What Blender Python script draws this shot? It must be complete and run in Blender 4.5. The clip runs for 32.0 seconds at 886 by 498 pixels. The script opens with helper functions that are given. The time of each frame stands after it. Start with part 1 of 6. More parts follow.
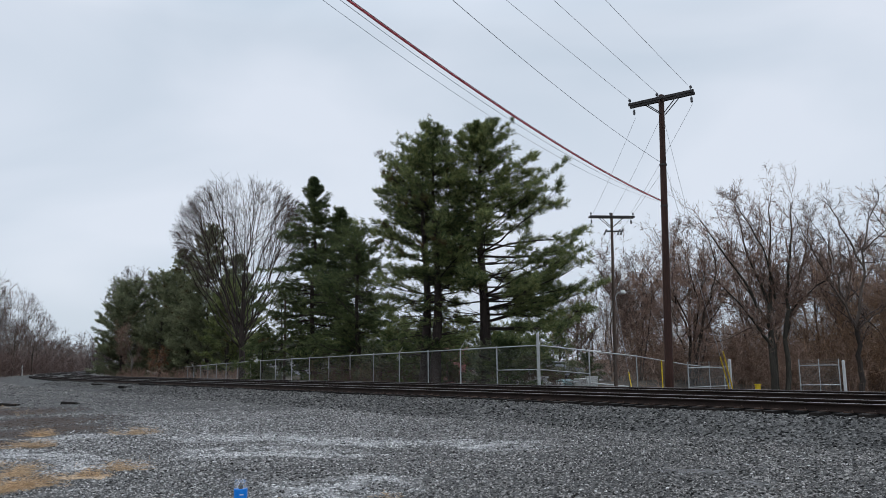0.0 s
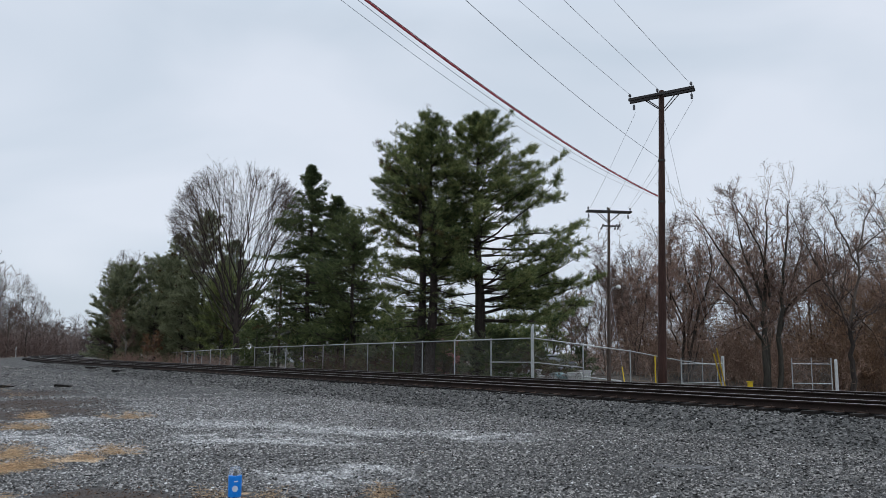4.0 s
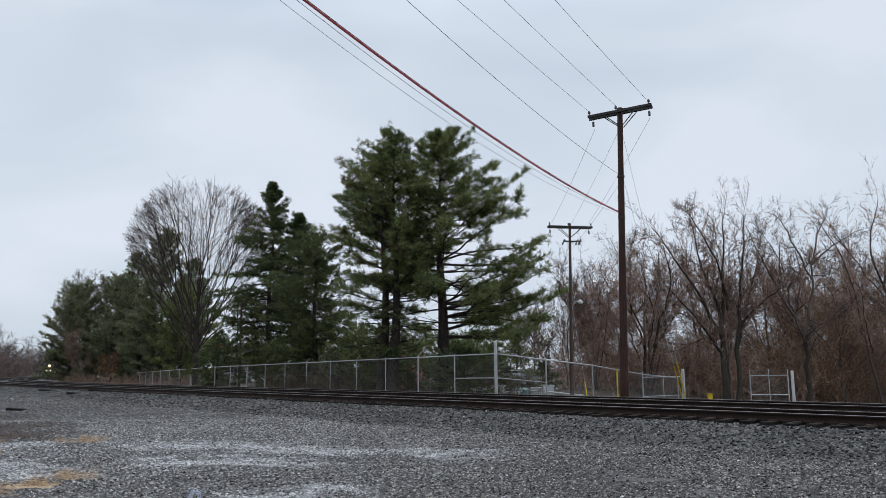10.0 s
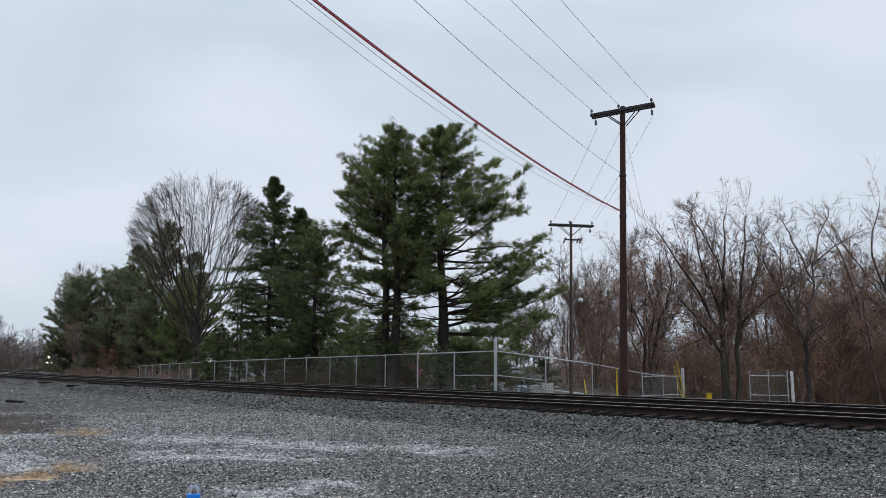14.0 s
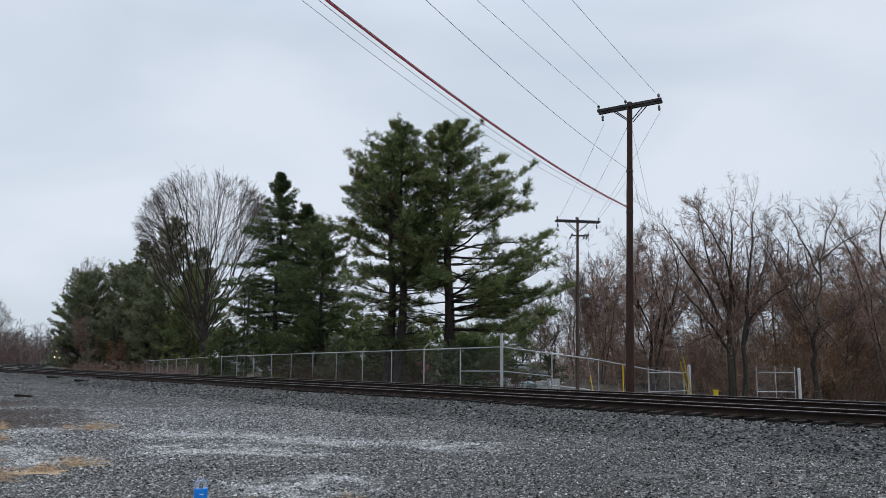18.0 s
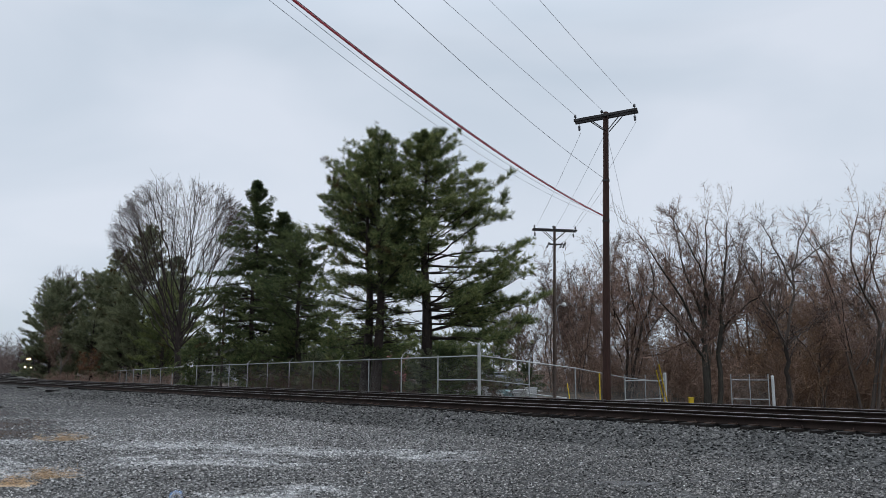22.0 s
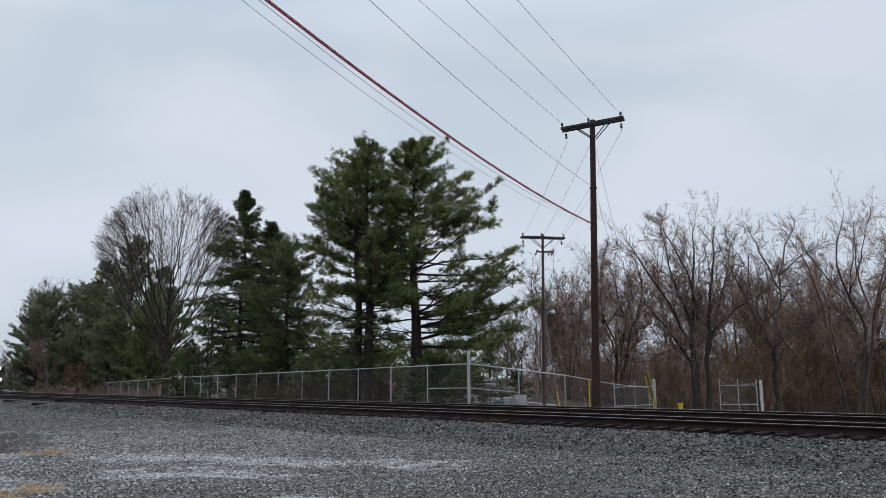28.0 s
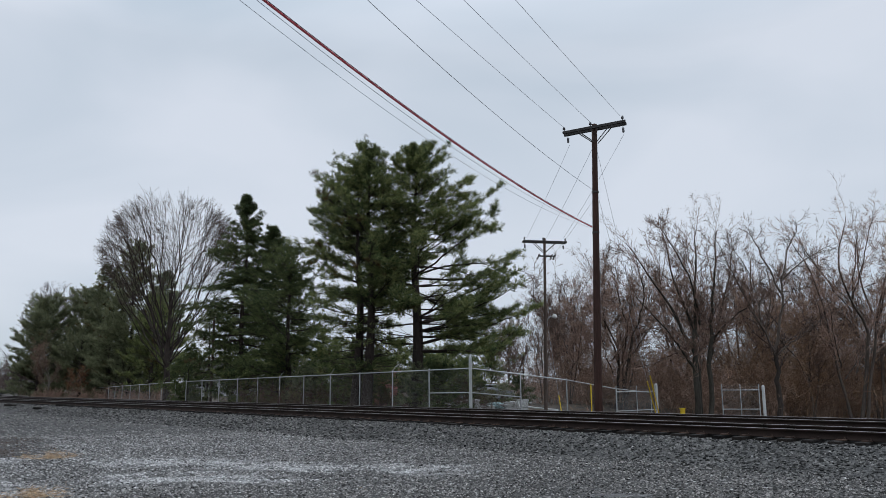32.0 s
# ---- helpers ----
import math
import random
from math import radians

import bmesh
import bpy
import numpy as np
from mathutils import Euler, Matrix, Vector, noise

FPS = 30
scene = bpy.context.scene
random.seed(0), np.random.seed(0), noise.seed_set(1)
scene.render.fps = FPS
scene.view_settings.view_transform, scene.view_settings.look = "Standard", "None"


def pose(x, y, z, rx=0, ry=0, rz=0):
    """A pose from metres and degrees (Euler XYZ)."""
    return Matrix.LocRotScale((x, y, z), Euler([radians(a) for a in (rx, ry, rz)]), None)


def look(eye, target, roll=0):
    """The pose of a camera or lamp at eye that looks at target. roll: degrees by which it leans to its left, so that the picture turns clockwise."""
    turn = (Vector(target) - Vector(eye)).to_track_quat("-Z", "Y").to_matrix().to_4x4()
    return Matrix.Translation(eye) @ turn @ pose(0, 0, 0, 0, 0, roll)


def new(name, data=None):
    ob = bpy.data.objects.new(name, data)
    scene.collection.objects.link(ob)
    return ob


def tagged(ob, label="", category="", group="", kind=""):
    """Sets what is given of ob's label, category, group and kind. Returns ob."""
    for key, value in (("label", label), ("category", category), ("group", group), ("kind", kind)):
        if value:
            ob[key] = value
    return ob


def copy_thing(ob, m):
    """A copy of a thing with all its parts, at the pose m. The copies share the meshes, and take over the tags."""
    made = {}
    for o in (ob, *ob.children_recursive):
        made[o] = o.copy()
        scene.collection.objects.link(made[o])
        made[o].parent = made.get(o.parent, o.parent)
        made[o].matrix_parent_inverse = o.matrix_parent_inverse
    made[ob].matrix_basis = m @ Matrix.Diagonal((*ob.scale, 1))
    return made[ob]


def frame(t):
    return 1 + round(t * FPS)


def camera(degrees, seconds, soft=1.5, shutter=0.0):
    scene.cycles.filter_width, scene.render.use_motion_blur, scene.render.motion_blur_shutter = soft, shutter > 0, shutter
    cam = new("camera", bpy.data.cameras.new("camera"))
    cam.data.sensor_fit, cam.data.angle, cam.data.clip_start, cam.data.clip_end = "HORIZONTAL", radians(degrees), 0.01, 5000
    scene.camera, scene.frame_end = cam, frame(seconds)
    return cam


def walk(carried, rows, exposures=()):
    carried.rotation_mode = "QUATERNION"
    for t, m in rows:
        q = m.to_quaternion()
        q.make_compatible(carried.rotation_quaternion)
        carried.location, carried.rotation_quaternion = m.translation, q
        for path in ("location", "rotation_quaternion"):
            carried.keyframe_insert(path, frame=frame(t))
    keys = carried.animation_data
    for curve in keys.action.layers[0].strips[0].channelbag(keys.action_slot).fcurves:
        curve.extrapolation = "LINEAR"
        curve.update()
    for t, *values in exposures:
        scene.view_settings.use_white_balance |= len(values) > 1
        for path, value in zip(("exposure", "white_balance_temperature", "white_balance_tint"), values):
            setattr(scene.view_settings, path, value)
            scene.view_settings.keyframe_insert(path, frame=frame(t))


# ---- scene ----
cam = camera(59, 32.0, 0.6)
# seconds, eye, then yaw to the left, pitch and roll in degrees
PATH = (
    (0, 0.0126, 0.0105, 1.5885, 0.213, 8.191, -0.834),
    (0.5, 0.0148, 0.0015, 1.585, -0.105, 8.118, -0.342),
    (1, 0.0109, 0.0031, 1.5934, -0.066, 8.34, -0.336),
    (1.5, 0.0144, -0.0042, 1.5916, -0.143, 8.585, -0.688),
    (2, 0.0164, -0.0049, 1.5926, -0.259, 8.329, -0.524),
    (2.5, 0.0057, 0.0049, 1.5911, -0.251, 7.922, -0.005),
    (3, 0.0009, 0.0141, 1.5921, -0.164, 7.775, 0.447),
    (3.5, -0.0004, 0.0024, 1.5938, -0.114, 7.662, 0.454),
    (5.5, -0.002, 0.0088, 1.5943, 0.095, 7.044, 0.124),
    (6, -0.0005, 0.0021, 1.5973, -0.003, 6.875, -0.006),
    (6.5, -0.0037, 0.0049, 1.5966, -0.124, 6.672, -0.076),
    (7, -0.0056, 0.0099, 1.5962, -0.38, 6.365, -0.088),
    (7.5, -0.0017, 0.0124, 1.5995, -1.06, 6.238, -0.007),
    (8, -0.0022, 0.0055, 1.5956, -1.941, 7.149, 0.194),
    (8.5, -0.0029, 0.0154, 1.5964, -2.156, 8.534, -0.214),
    (9, 0.0021, -0.0148, 1.6018, -2.375, 9.031, -0.508),
    (9.5, -0.0018, 0.0115, 1.6059, -2.657, 8.91, -0.436),
    (10, -0.0032, 0.0092, 1.5979, -2.82, 8.713, -0.431),
    (10.5, 0.0029, 0.0045, 1.6077, -2.874, 8.643, -0.373),
    (11, 0.0041, 0.0007, 1.6069, -2.864, 8.594, -0.141),
    (11.5, -0.0035, 0.0035, 1.6051, -2.894, 8.597, -0.077),
    (12, 0.0054, 0.004, 1.5991, -2.729, 8.55, -0.022),
    (12.5, 0.0051, -0.0035, 1.6121, -2.583, 8.415, 0.03),
    (13, -0.0004, 0.0071, 1.6076, -2.596, 8.456, 0.186),
    (13.5, 0.0065, 0.0162, 1.6003, -2.721, 8.488, 0.228),
    (14, -0.0018, 0.0103, 1.6034, -2.747, 8.479, 0.203),
    (14.5, -0.0069, 0.0076, 1.6121, -2.597, 8.476, 0.19),
    (16.5, -0.0127, 0.0444, 1.602, -2.509, 8.15, 0.41),
    (17, -0.0144, 0.0223, 1.6045, -2.418, 8.094, 0.474),
    (17.5, -0.0088, 0.008, 1.6044, -2.219, 8.041, 0.417),
    (18, -0.0035, 0.0077, 1.6031, -2.281, 8.168, 0.354),
    (18.5, -0.0014, 0.0024, 1.6056, -2.506, 8.192, 0.431),
    (19, -0.0059, -0.0083, 1.6106, -2.866, 8.088, 0.484),
    (19.5, -0.0043, 0.0005, 1.6028, -3.318, 8.361, 0.321),
    (20, -0.0016, -0.0228, 1.6088, -3.511, 8.615, 0.238),
    (20.5, -0.011, -0.0141, 1.6066, -3.656, 8.683, 0.34),
    (21, -0.0007, -0.0129, 1.6027, -3.794, 8.669, 0.27),
    (21.5, -0.007, -0.0137, 1.6058, -3.898, 8.689, 0.18),
    (22, -0.0081, 0.0051, 1.6056, -3.947, 8.798, 0.149),
    (22.5, -0.0163, -0.0033, 1.608, -3.943, 8.841, 0.242),
    (23, -0.0216, -0.0183, 1.6094, -3.867, 8.884, 0.249),
    (23.5, -0.0173, 0.0071, 1.6031, -3.865, 8.926, 0.15),
    (24, -0.0148, 0.0133, 1.6021, -3.881, 9.046, 0.147),
    (24.5, -0.0155, 0.0088, 1.6019, -3.684, 9.074, 0.359),
    (25, -0.0121, -0.014, 1.6041, -3.322, 8.565, -0.175),
    (25.5, -0.0048, -0.0772, 1.6208, -3.242, 8.176, -0.721),
    (27.5, -0.0114, -0.0108, 1.6174, -4.611, 9.077, -0.305),
    (28, -0.0105, -0.0246, 1.6166, -4.796, 9.391, -0.47),
    (28.5, -0.0112, -0.0295, 1.6128, -4.927, 9.693, -0.482),
    (29, -0.015, -0.013, 1.6148, -5.011, 9.92, -0.507),
    (29.5, -0.0027, -0.0081, 1.6136, -5.16, 9.985, -0.51),
    (30, -0.0096, -0.0057, 1.6136, -5.249, 9.951, -0.382),
    (30.5, -0.0097, 0.0073, 1.6134, -5.138, 9.798, -0.373),
    (31, -0.0124, -0.0211, 1.6113, -4.992, 9.716, -0.387),
    (31.5, -0.0185, -0.0294, 1.6136, -4.811, 9.721, -0.395),
    (32, -0.02, 0.0169, 1.6132, -4.69, 9.716, -0.429),
)
EXPOSURES = ((0.0, 0.0), (18.0, 0.0), (24.0, -0.08), (32.0, -0.11))
CLOUD = 1.0


def held(x, y, z, yaw, pitch, roll):
    """The pose of the camera from its eye, yaw to the left, pitch up and roll."""
    return pose(x, y, z) @ pose(0, 0, 0, 0, 0, yaw) @ pose(0, 0, 0, 90 + pitch) @ pose(0, 0, 0, 0, 0, roll)


walk(cam, [(r[0], held(*r[1:])) for r in PATH], EXPOSURES)

# ---- sky and light ----
world = bpy.data.worlds.new("overcast_sky")
scene.world = world
world.use_nodes = True
wt = world.node_tree
wt.nodes.clear()
w_out = wt.nodes.new("ShaderNodeOutputWorld")
w_mix = wt.nodes.new("ShaderNodeMixShader")
w_sky = wt.nodes.new("ShaderNodeTexSky")
w_sky.sky_type, w_sky.sun_disc = "NISHITA", False
w_sky.sun_elevation, w_sky.sun_rotation = radians(63), radians(331)
w_blue = wt.nodes.new("ShaderNodeBackground")
w_blue.inputs["Strength"].default_value = 0.07
w_cloud = wt.nodes.new("ShaderNodeBackground")
w_co = wt.nodes.new("ShaderNodeTexCoord")
w_map = wt.nodes.new("ShaderNodeMapping")
w_map.inputs["Scale"].default_value = (1.0, 1.0, 2.6)
w_n1 = wt.nodes.new("ShaderNodeTexNoise")
w_n1.inputs["Scale"].default_value, w_n1.inputs["Detail"].default_value, w_n1.inputs["Distortion"].default_value = 1.7, 4.0, 0.5
w_n1.inputs["Roughness"].default_value = 0.42
w_ramp = wt.nodes.new("ShaderNodeValToRGB")
w_ramp.color_ramp.elements[0].position, w_ramp.color_ramp.elements[0].color = 0.36, (0.55, 0.645, 0.75, 1)
w_ramp.color_ramp.elements[1].position, w_ramp.color_ramp.elements[1].color = 0.66, (0.765, 0.825, 0.925, 1)
wt.links.new(w_co.outputs["Generated"], w_map.inputs["Vector"])
wt.links.new(w_map.outputs["Vector"], w_n1.inputs["Vector"])
wt.links.new(w_n1.outputs["Fac"], w_ramp.inputs["Fac"])
wt.links.new(w_ramp.outputs["Color"], w_cloud.inputs["Color"])
w_sep = wt.nodes.new("ShaderNodeSeparateXYZ")
w_lift = wt.nodes.new("ShaderNodeMapRange")  # an overcast sky is brightest overhead
for w_key, w_value in (("From Min", 0.40), ("From Max", 1.0), ("To Min", CLOUD), ("To Max", CLOUD * 2.3)):
    w_lift.inputs[w_key].default_value = w_value
wt.links.new(w_co.outputs["Generated"], w_sep.inputs[0])
wt.links.new(w_sep.outputs["Z"], w_lift.inputs["Value"])
wt.links.new(w_lift.outputs["Result"], w_cloud.inputs["Strength"])
wt.links.new(w_sky.outputs["Color"], w_blue.inputs["Color"])
w_mix.inputs["Fac"].default_value = 0.9
wt.links.new(w_blue.outputs[0], w_mix.inputs[1])
wt.links.new(w_cloud.outputs[0], w_mix.inputs[2])
wt.links.new(w_mix.outputs[0], w_out.inputs["Surface"])
sun = new("sun", bpy.data.lights.new("sun", "SUN"))
sun.data.energy, sun.data.angle, sun.data.color = 0.5, radians(50), (1.0, 0.97, 0.93)
sun.matrix_world = look((-10, 18, 40), (0, 0, 0))


# ---- materials ----
def material(name, dark, light, scale=3.0, fine=40.0, rough=0.8, metal=0.0, bump=0.3, depth=0.01, spread=0.0, island=0.0, stretch=(1, 1, 1), spec=0.25):
    """A surface of two colours mixed at two scales, with fine relief. spread and island: how far pieces differ."""
    m = bpy.data.materials.new(name)
    m.use_nodes = True
    t = m.node_tree
    b = t.nodes["Principled BSDF"]
    co = t.nodes.new("ShaderNodeTexCoord")
    mp = t.nodes.new("ShaderNodeMapping")
    mp.inputs["Scale"].default_value = stretch
    t.links.new(co.outputs["Object"], mp.inputs["Vector"])
    n1, n2 = t.nodes.new("ShaderNodeTexNoise"), t.nodes.new("ShaderNodeTexNoise")
    for n, s in ((n1, scale), (n2, fine)):
        n.inputs["Scale"].default_value, n.inputs["Detail"].default_value = s, 5.0
        t.links.new(mp.outputs["Vector"], n.inputs["Vector"])
    add = t.nodes.new("ShaderNodeMath")
    add.operation = "MULTIPLY_ADD"
    add.inputs[1].default_value = 0.55
    t.links.new(n1.outputs["Fac"], add.inputs[0])
    half = t.nodes.new("ShaderNodeMath")
    half.operation = "MULTIPLY"
    half.inputs[1].default_value = 0.45
    t.links.new(n2.outputs["Fac"], half.inputs[0])
    t.links.new(half.outputs[0], add.inputs[2])
    last = add
    for amount, node, socket in ((spread, "ShaderNodeObjectInfo", "Random"), (island, "ShaderNodeNewGeometry", "Random Per Island")):
        if amount:
            src = t.nodes.new(node)
            k = t.nodes.new("ShaderNodeMath")
            k.operation = "MULTIPLY_ADD"
            k.inputs[1].default_value = amount
            t.links.new(src.outputs[socket], k.inputs[0])
            minus = t.nodes.new("ShaderNodeMath")
            minus.operation = "SUBTRACT"
            minus.inputs[1].default_value = amount / 2
            t.links.new(last.outputs[0], minus.inputs[0])
            t.links.new(minus.outputs[0], k.inputs[2])
            last = k
    ramp = t.nodes.new("ShaderNodeValToRGB")
    ramp.color_ramp.elements[0].position, ramp.color_ramp.elements[0].color = 0.3, (*dark, 1)
    ramp.color_ramp.elements[1].position, ramp.color_ramp.elements[1].color = 0.7, (*light, 1)
    t.links.new(last.outputs[0], ramp.inputs["Fac"])
    t.links.new(ramp.outputs["Color"], b.inputs["Base Color"])
    b.inputs["Roughness"].default_value, b.inputs["Metallic"].default_value = rough, metal
    b.inputs["Specular IOR Level"].default_value = spec
    if bump:
        bp = t.nodes.new("ShaderNodeBump")
        bp.inputs["Strength"].default_value, bp.inputs["Distance"].default_value = bump, depth
        t.links.new(n2.outputs["Fac"], bp.inputs["Height"])
        t.links.new(bp.outputs["Normal"], b.inputs["Normal"])
    return m


def glowing(name, colour, strength):
    m = bpy.data.materials.new(name)
    m.use_nodes = True
    b = m.node_tree.nodes["Principled BSDF"]
    b.inputs["Base Color"].default_value = (*colour, 1)
    b.inputs["Emission Color"].default_value = (*colour, 1)
    b.inputs["Emission Strength"].default_value = strength
    return m


def see_through(name, colour, rough, ior=1.45, clear=1.0):
    m = bpy.data.materials.new(name)
    m.use_nodes = True
    b = m.node_tree.nodes["Principled BSDF"]
    b.inputs["Base Color"].default_value = (*colour, 1)
    b.inputs["Transmission Weight"].default_value, b.inputs["Roughness"].default_value, b.inputs["IOR"].default_value = clear, rough, ior
    return m


BARK = material("grey_brown_bark", (0.034, 0.027, 0.023), (0.125, 0.10, 0.084), 1.5, 14, 0.9, bump=0.6, depth=0.03, spread=0.35, stretch=(1, 1, 0.25))
BARK_DARK = material("dark_conifer_bark", (0.022, 0.017, 0.015), (0.075, 0.058, 0.05), 1.5, 12, 0.9, bump=0.7, depth=0.03, stretch=(1, 1, 0.3))
BARK_PALE = material("pale_bark", (0.05, 0.042, 0.035), (0.26, 0.235, 0.205), 0.7, 6, 0.85, bump=0.4, depth=0.02, spread=0.2)
BARK_GREEN = material("grey_green_bark", (0.022, 0.0195, 0.016), (0.078, 0.069, 0.056), 1.5, 14, 0.9, bump=0.6, depth=0.03, stretch=(1, 1, 0.25))
TWIG = material("winter_twigs", (0.092, 0.061, 0.048), (0.33, 0.218, 0.172), 0.4, 9, 0.9, bump=0, spread=0.5, island=0.35)
TWIG_RED = material("orange_brown_twigs", (0.13, 0.079, 0.05), (0.43, 0.265, 0.165), 0.3, 8, 0.9, bump=0, spread=0.4, island=0.5)
BANK_TWIG = material("dull_purple_brown_twigs", (0.045, 0.030, 0.026), (0.155, 0.103, 0.087), 0.3, 8, 0.9, bump=0, spread=0.4, island=0.5)
TWIG_GREY = material("grey_brush_twigs", (0.072, 0.054, 0.048), (0.235, 0.178, 0.158), 0.3, 8, 0.9, bump=0, spread=0.4, island=0.5)
BRUSH = material("warm_brown_brush_twigs", (0.115, 0.077, 0.059), (0.37, 0.245, 0.185), 0.3, 8, 0.9, bump=0, spread=0.4, island=0.5)
TWIG_DARK = material("dark_winter_twigs", (0.040, 0.029, 0.024), (0.135, 0.10, 0.085), 0.4, 9, 0.9, bump=0, island=0.4)
PINE = material("white_pine_needles", (0.038, 0.066, 0.030), (0.29, 0.312, 0.122), 0.45, 3.0, 0.75, bump=0, island=0.45, spread=0.1)
SPRUCE = material("dark_spruce_needles", (0.034, 0.054, 0.024), (0.165, 0.19, 0.078), 0.45, 3.0, 0.75, bump=0, island=0.4, spread=0.1)
# dull green needles, their colour lightened to include the haze over far pines
PINE_HAZED = material("hazed_evergreen_needles", (0.058, 0.075, 0.044), (0.285, 0.30, 0.175), 0.35, 3.0, 0.8, bump=0, island=0.4, spread=0.2)
PINE_BROWN = material("browned_pine_needles", (0.05, 0.035, 0.015), (0.15, 0.10, 0.045), 0.5, 3.0, 0.8, bump=0, island=0.4)
LITTER = material("dark_dead_leaves", (0.02, 0.011, 0.007), (0.13, 0.07, 0.042), 0.8, 5.0, 0.9, bump=0, island=0.6)
DRY_LEAF = material("dry_oak_leaves", (0.095, 0.05, 0.028), (0.29, 0.165, 0.088), 0.8, 5.0, 0.85, bump=0, island=0.5)
DRY_GRASS = material("dry_straw_grass", (0.30, 0.205, 0.125), (0.72, 0.52, 0.33), 1.2, 14, 0.9, bump=0, island=0.5)


def let_light_through(m, share):
    """Thin needles and leaves pass some of the light that falls on their other side."""
    t = m.node_tree
    b = t.nodes["Principled BSDF"]
    thin, both = t.nodes.new("ShaderNodeBsdfTranslucent"), t.nodes.new("ShaderNodeMixShader")
    t.links.new(b.inputs["Base Color"].links[0].from_socket, thin.inputs["Color"])
    both.inputs[0].default_value = share
    t.links.new(b.outputs[0], both.inputs[1])
    t.links.new(thin.outputs[0], both.inputs[2])
    t.links.new(both.outputs[0], t.nodes["Material Output"].inputs["Surface"])


for m_leaf in (PINE, SPRUCE, PINE_HAZED, PINE_BROWN, DRY_LEAF, DRY_GRASS):
    let_light_through(m_leaf, 0.45)
GALVANISED = material("galvanised_steel", (0.30, 0.31, 0.31), (0.52, 0.53, 0.52), 4, 60, 0.5, 0.35, 0.15, 0.002, spread=0.2)
WIRE_MESH = material("weathered_chain_link_wire", (0.10, 0.10, 0.098), (0.22, 0.22, 0.215), 2, 30, 0.6, 0.3, 0)
WHITE_STEEL = material("white_painted_steel", (0.42, 0.43, 0.43), (0.62, 0.62, 0.61), 3, 40, 0.5, 0, 0.15, 0.002)
YELLOW = material("yellow_plastic_guard", (0.50, 0.33, 0.015), (0.76, 0.54, 0.04), 3, 30, 0.5, 0, 0.1, 0.002)
POLE_WOOD = material("creosoted_pole_wood", (0.018, 0.009, 0.0075), (0.078, 0.037, 0.027), 1.0, 22, 0.8, 0, 0.5, 0.01, stretch=(1, 1, 0.12))
POLE_GREY = material("weathered_grey_pole_wood", (0.045, 0.032, 0.026), (0.145, 0.104, 0.084), 1.0, 22, 0.85, 0, 0.5, 0.01, stretch=(1, 1, 0.12))
ARM_WOOD = material("dark_crossarm_timber", (0.022, 0.02, 0.02), (0.075, 0.07, 0.068), 2, 30, 0.8, 0, 0.4, 0.006)
INSULATOR = material("glazed_insulator", (0.05, 0.05, 0.055), (0.14, 0.14, 0.15), 3, 20, 0.25, 0, 0)
WIRE_DARK = material("grey_line_wire", (0.36, 0.38, 0.42), (0.52, 0.55, 0.60), 1, 20, 0.55, 0.2, 0)
CABLE_RED = material("dark_red_cable_sheath", (0.52, 0.06, 0.08), (0.74, 0.17, 0.19), 0.6, 6, 0.55, 0, 0.1, 0.002)
CABLE_BLACK = material("black_cable_sheath", (0.012, 0.012, 0.014), (0.05, 0.05, 0.055), 0.6, 6, 0.55, 0, 0.1, 0.002)
RAIL = material("rusty_rail_side", (0.008, 0.0055, 0.0046), (0.034, 0.0215, 0.017), 2, 50, 0.9, 0.0, 0.4, 0.003, spec=0.2)
RAIL_TOP = material("worn_rail_head", (0.20, 0.19, 0.19), (0.36, 0.34, 0.34), 3, 40, 0.42, 0.85, 0.1, 0.001)
TIE = material("oily_wooden_tie", (0.004, 0.0034, 0.003), (0.024, 0.0185, 0.0155), 3, 40, 0.85, 0, 0.6, 0.01, spread=0.4, stretch=(1, 1, 1))
PLATE = material("rusted_tie_plate", (0.03, 0.019, 0.015), (0.12, 0.075, 0.055), 8, 60, 0.75, 0.2, 0.3, 0.003, spread=0.3)


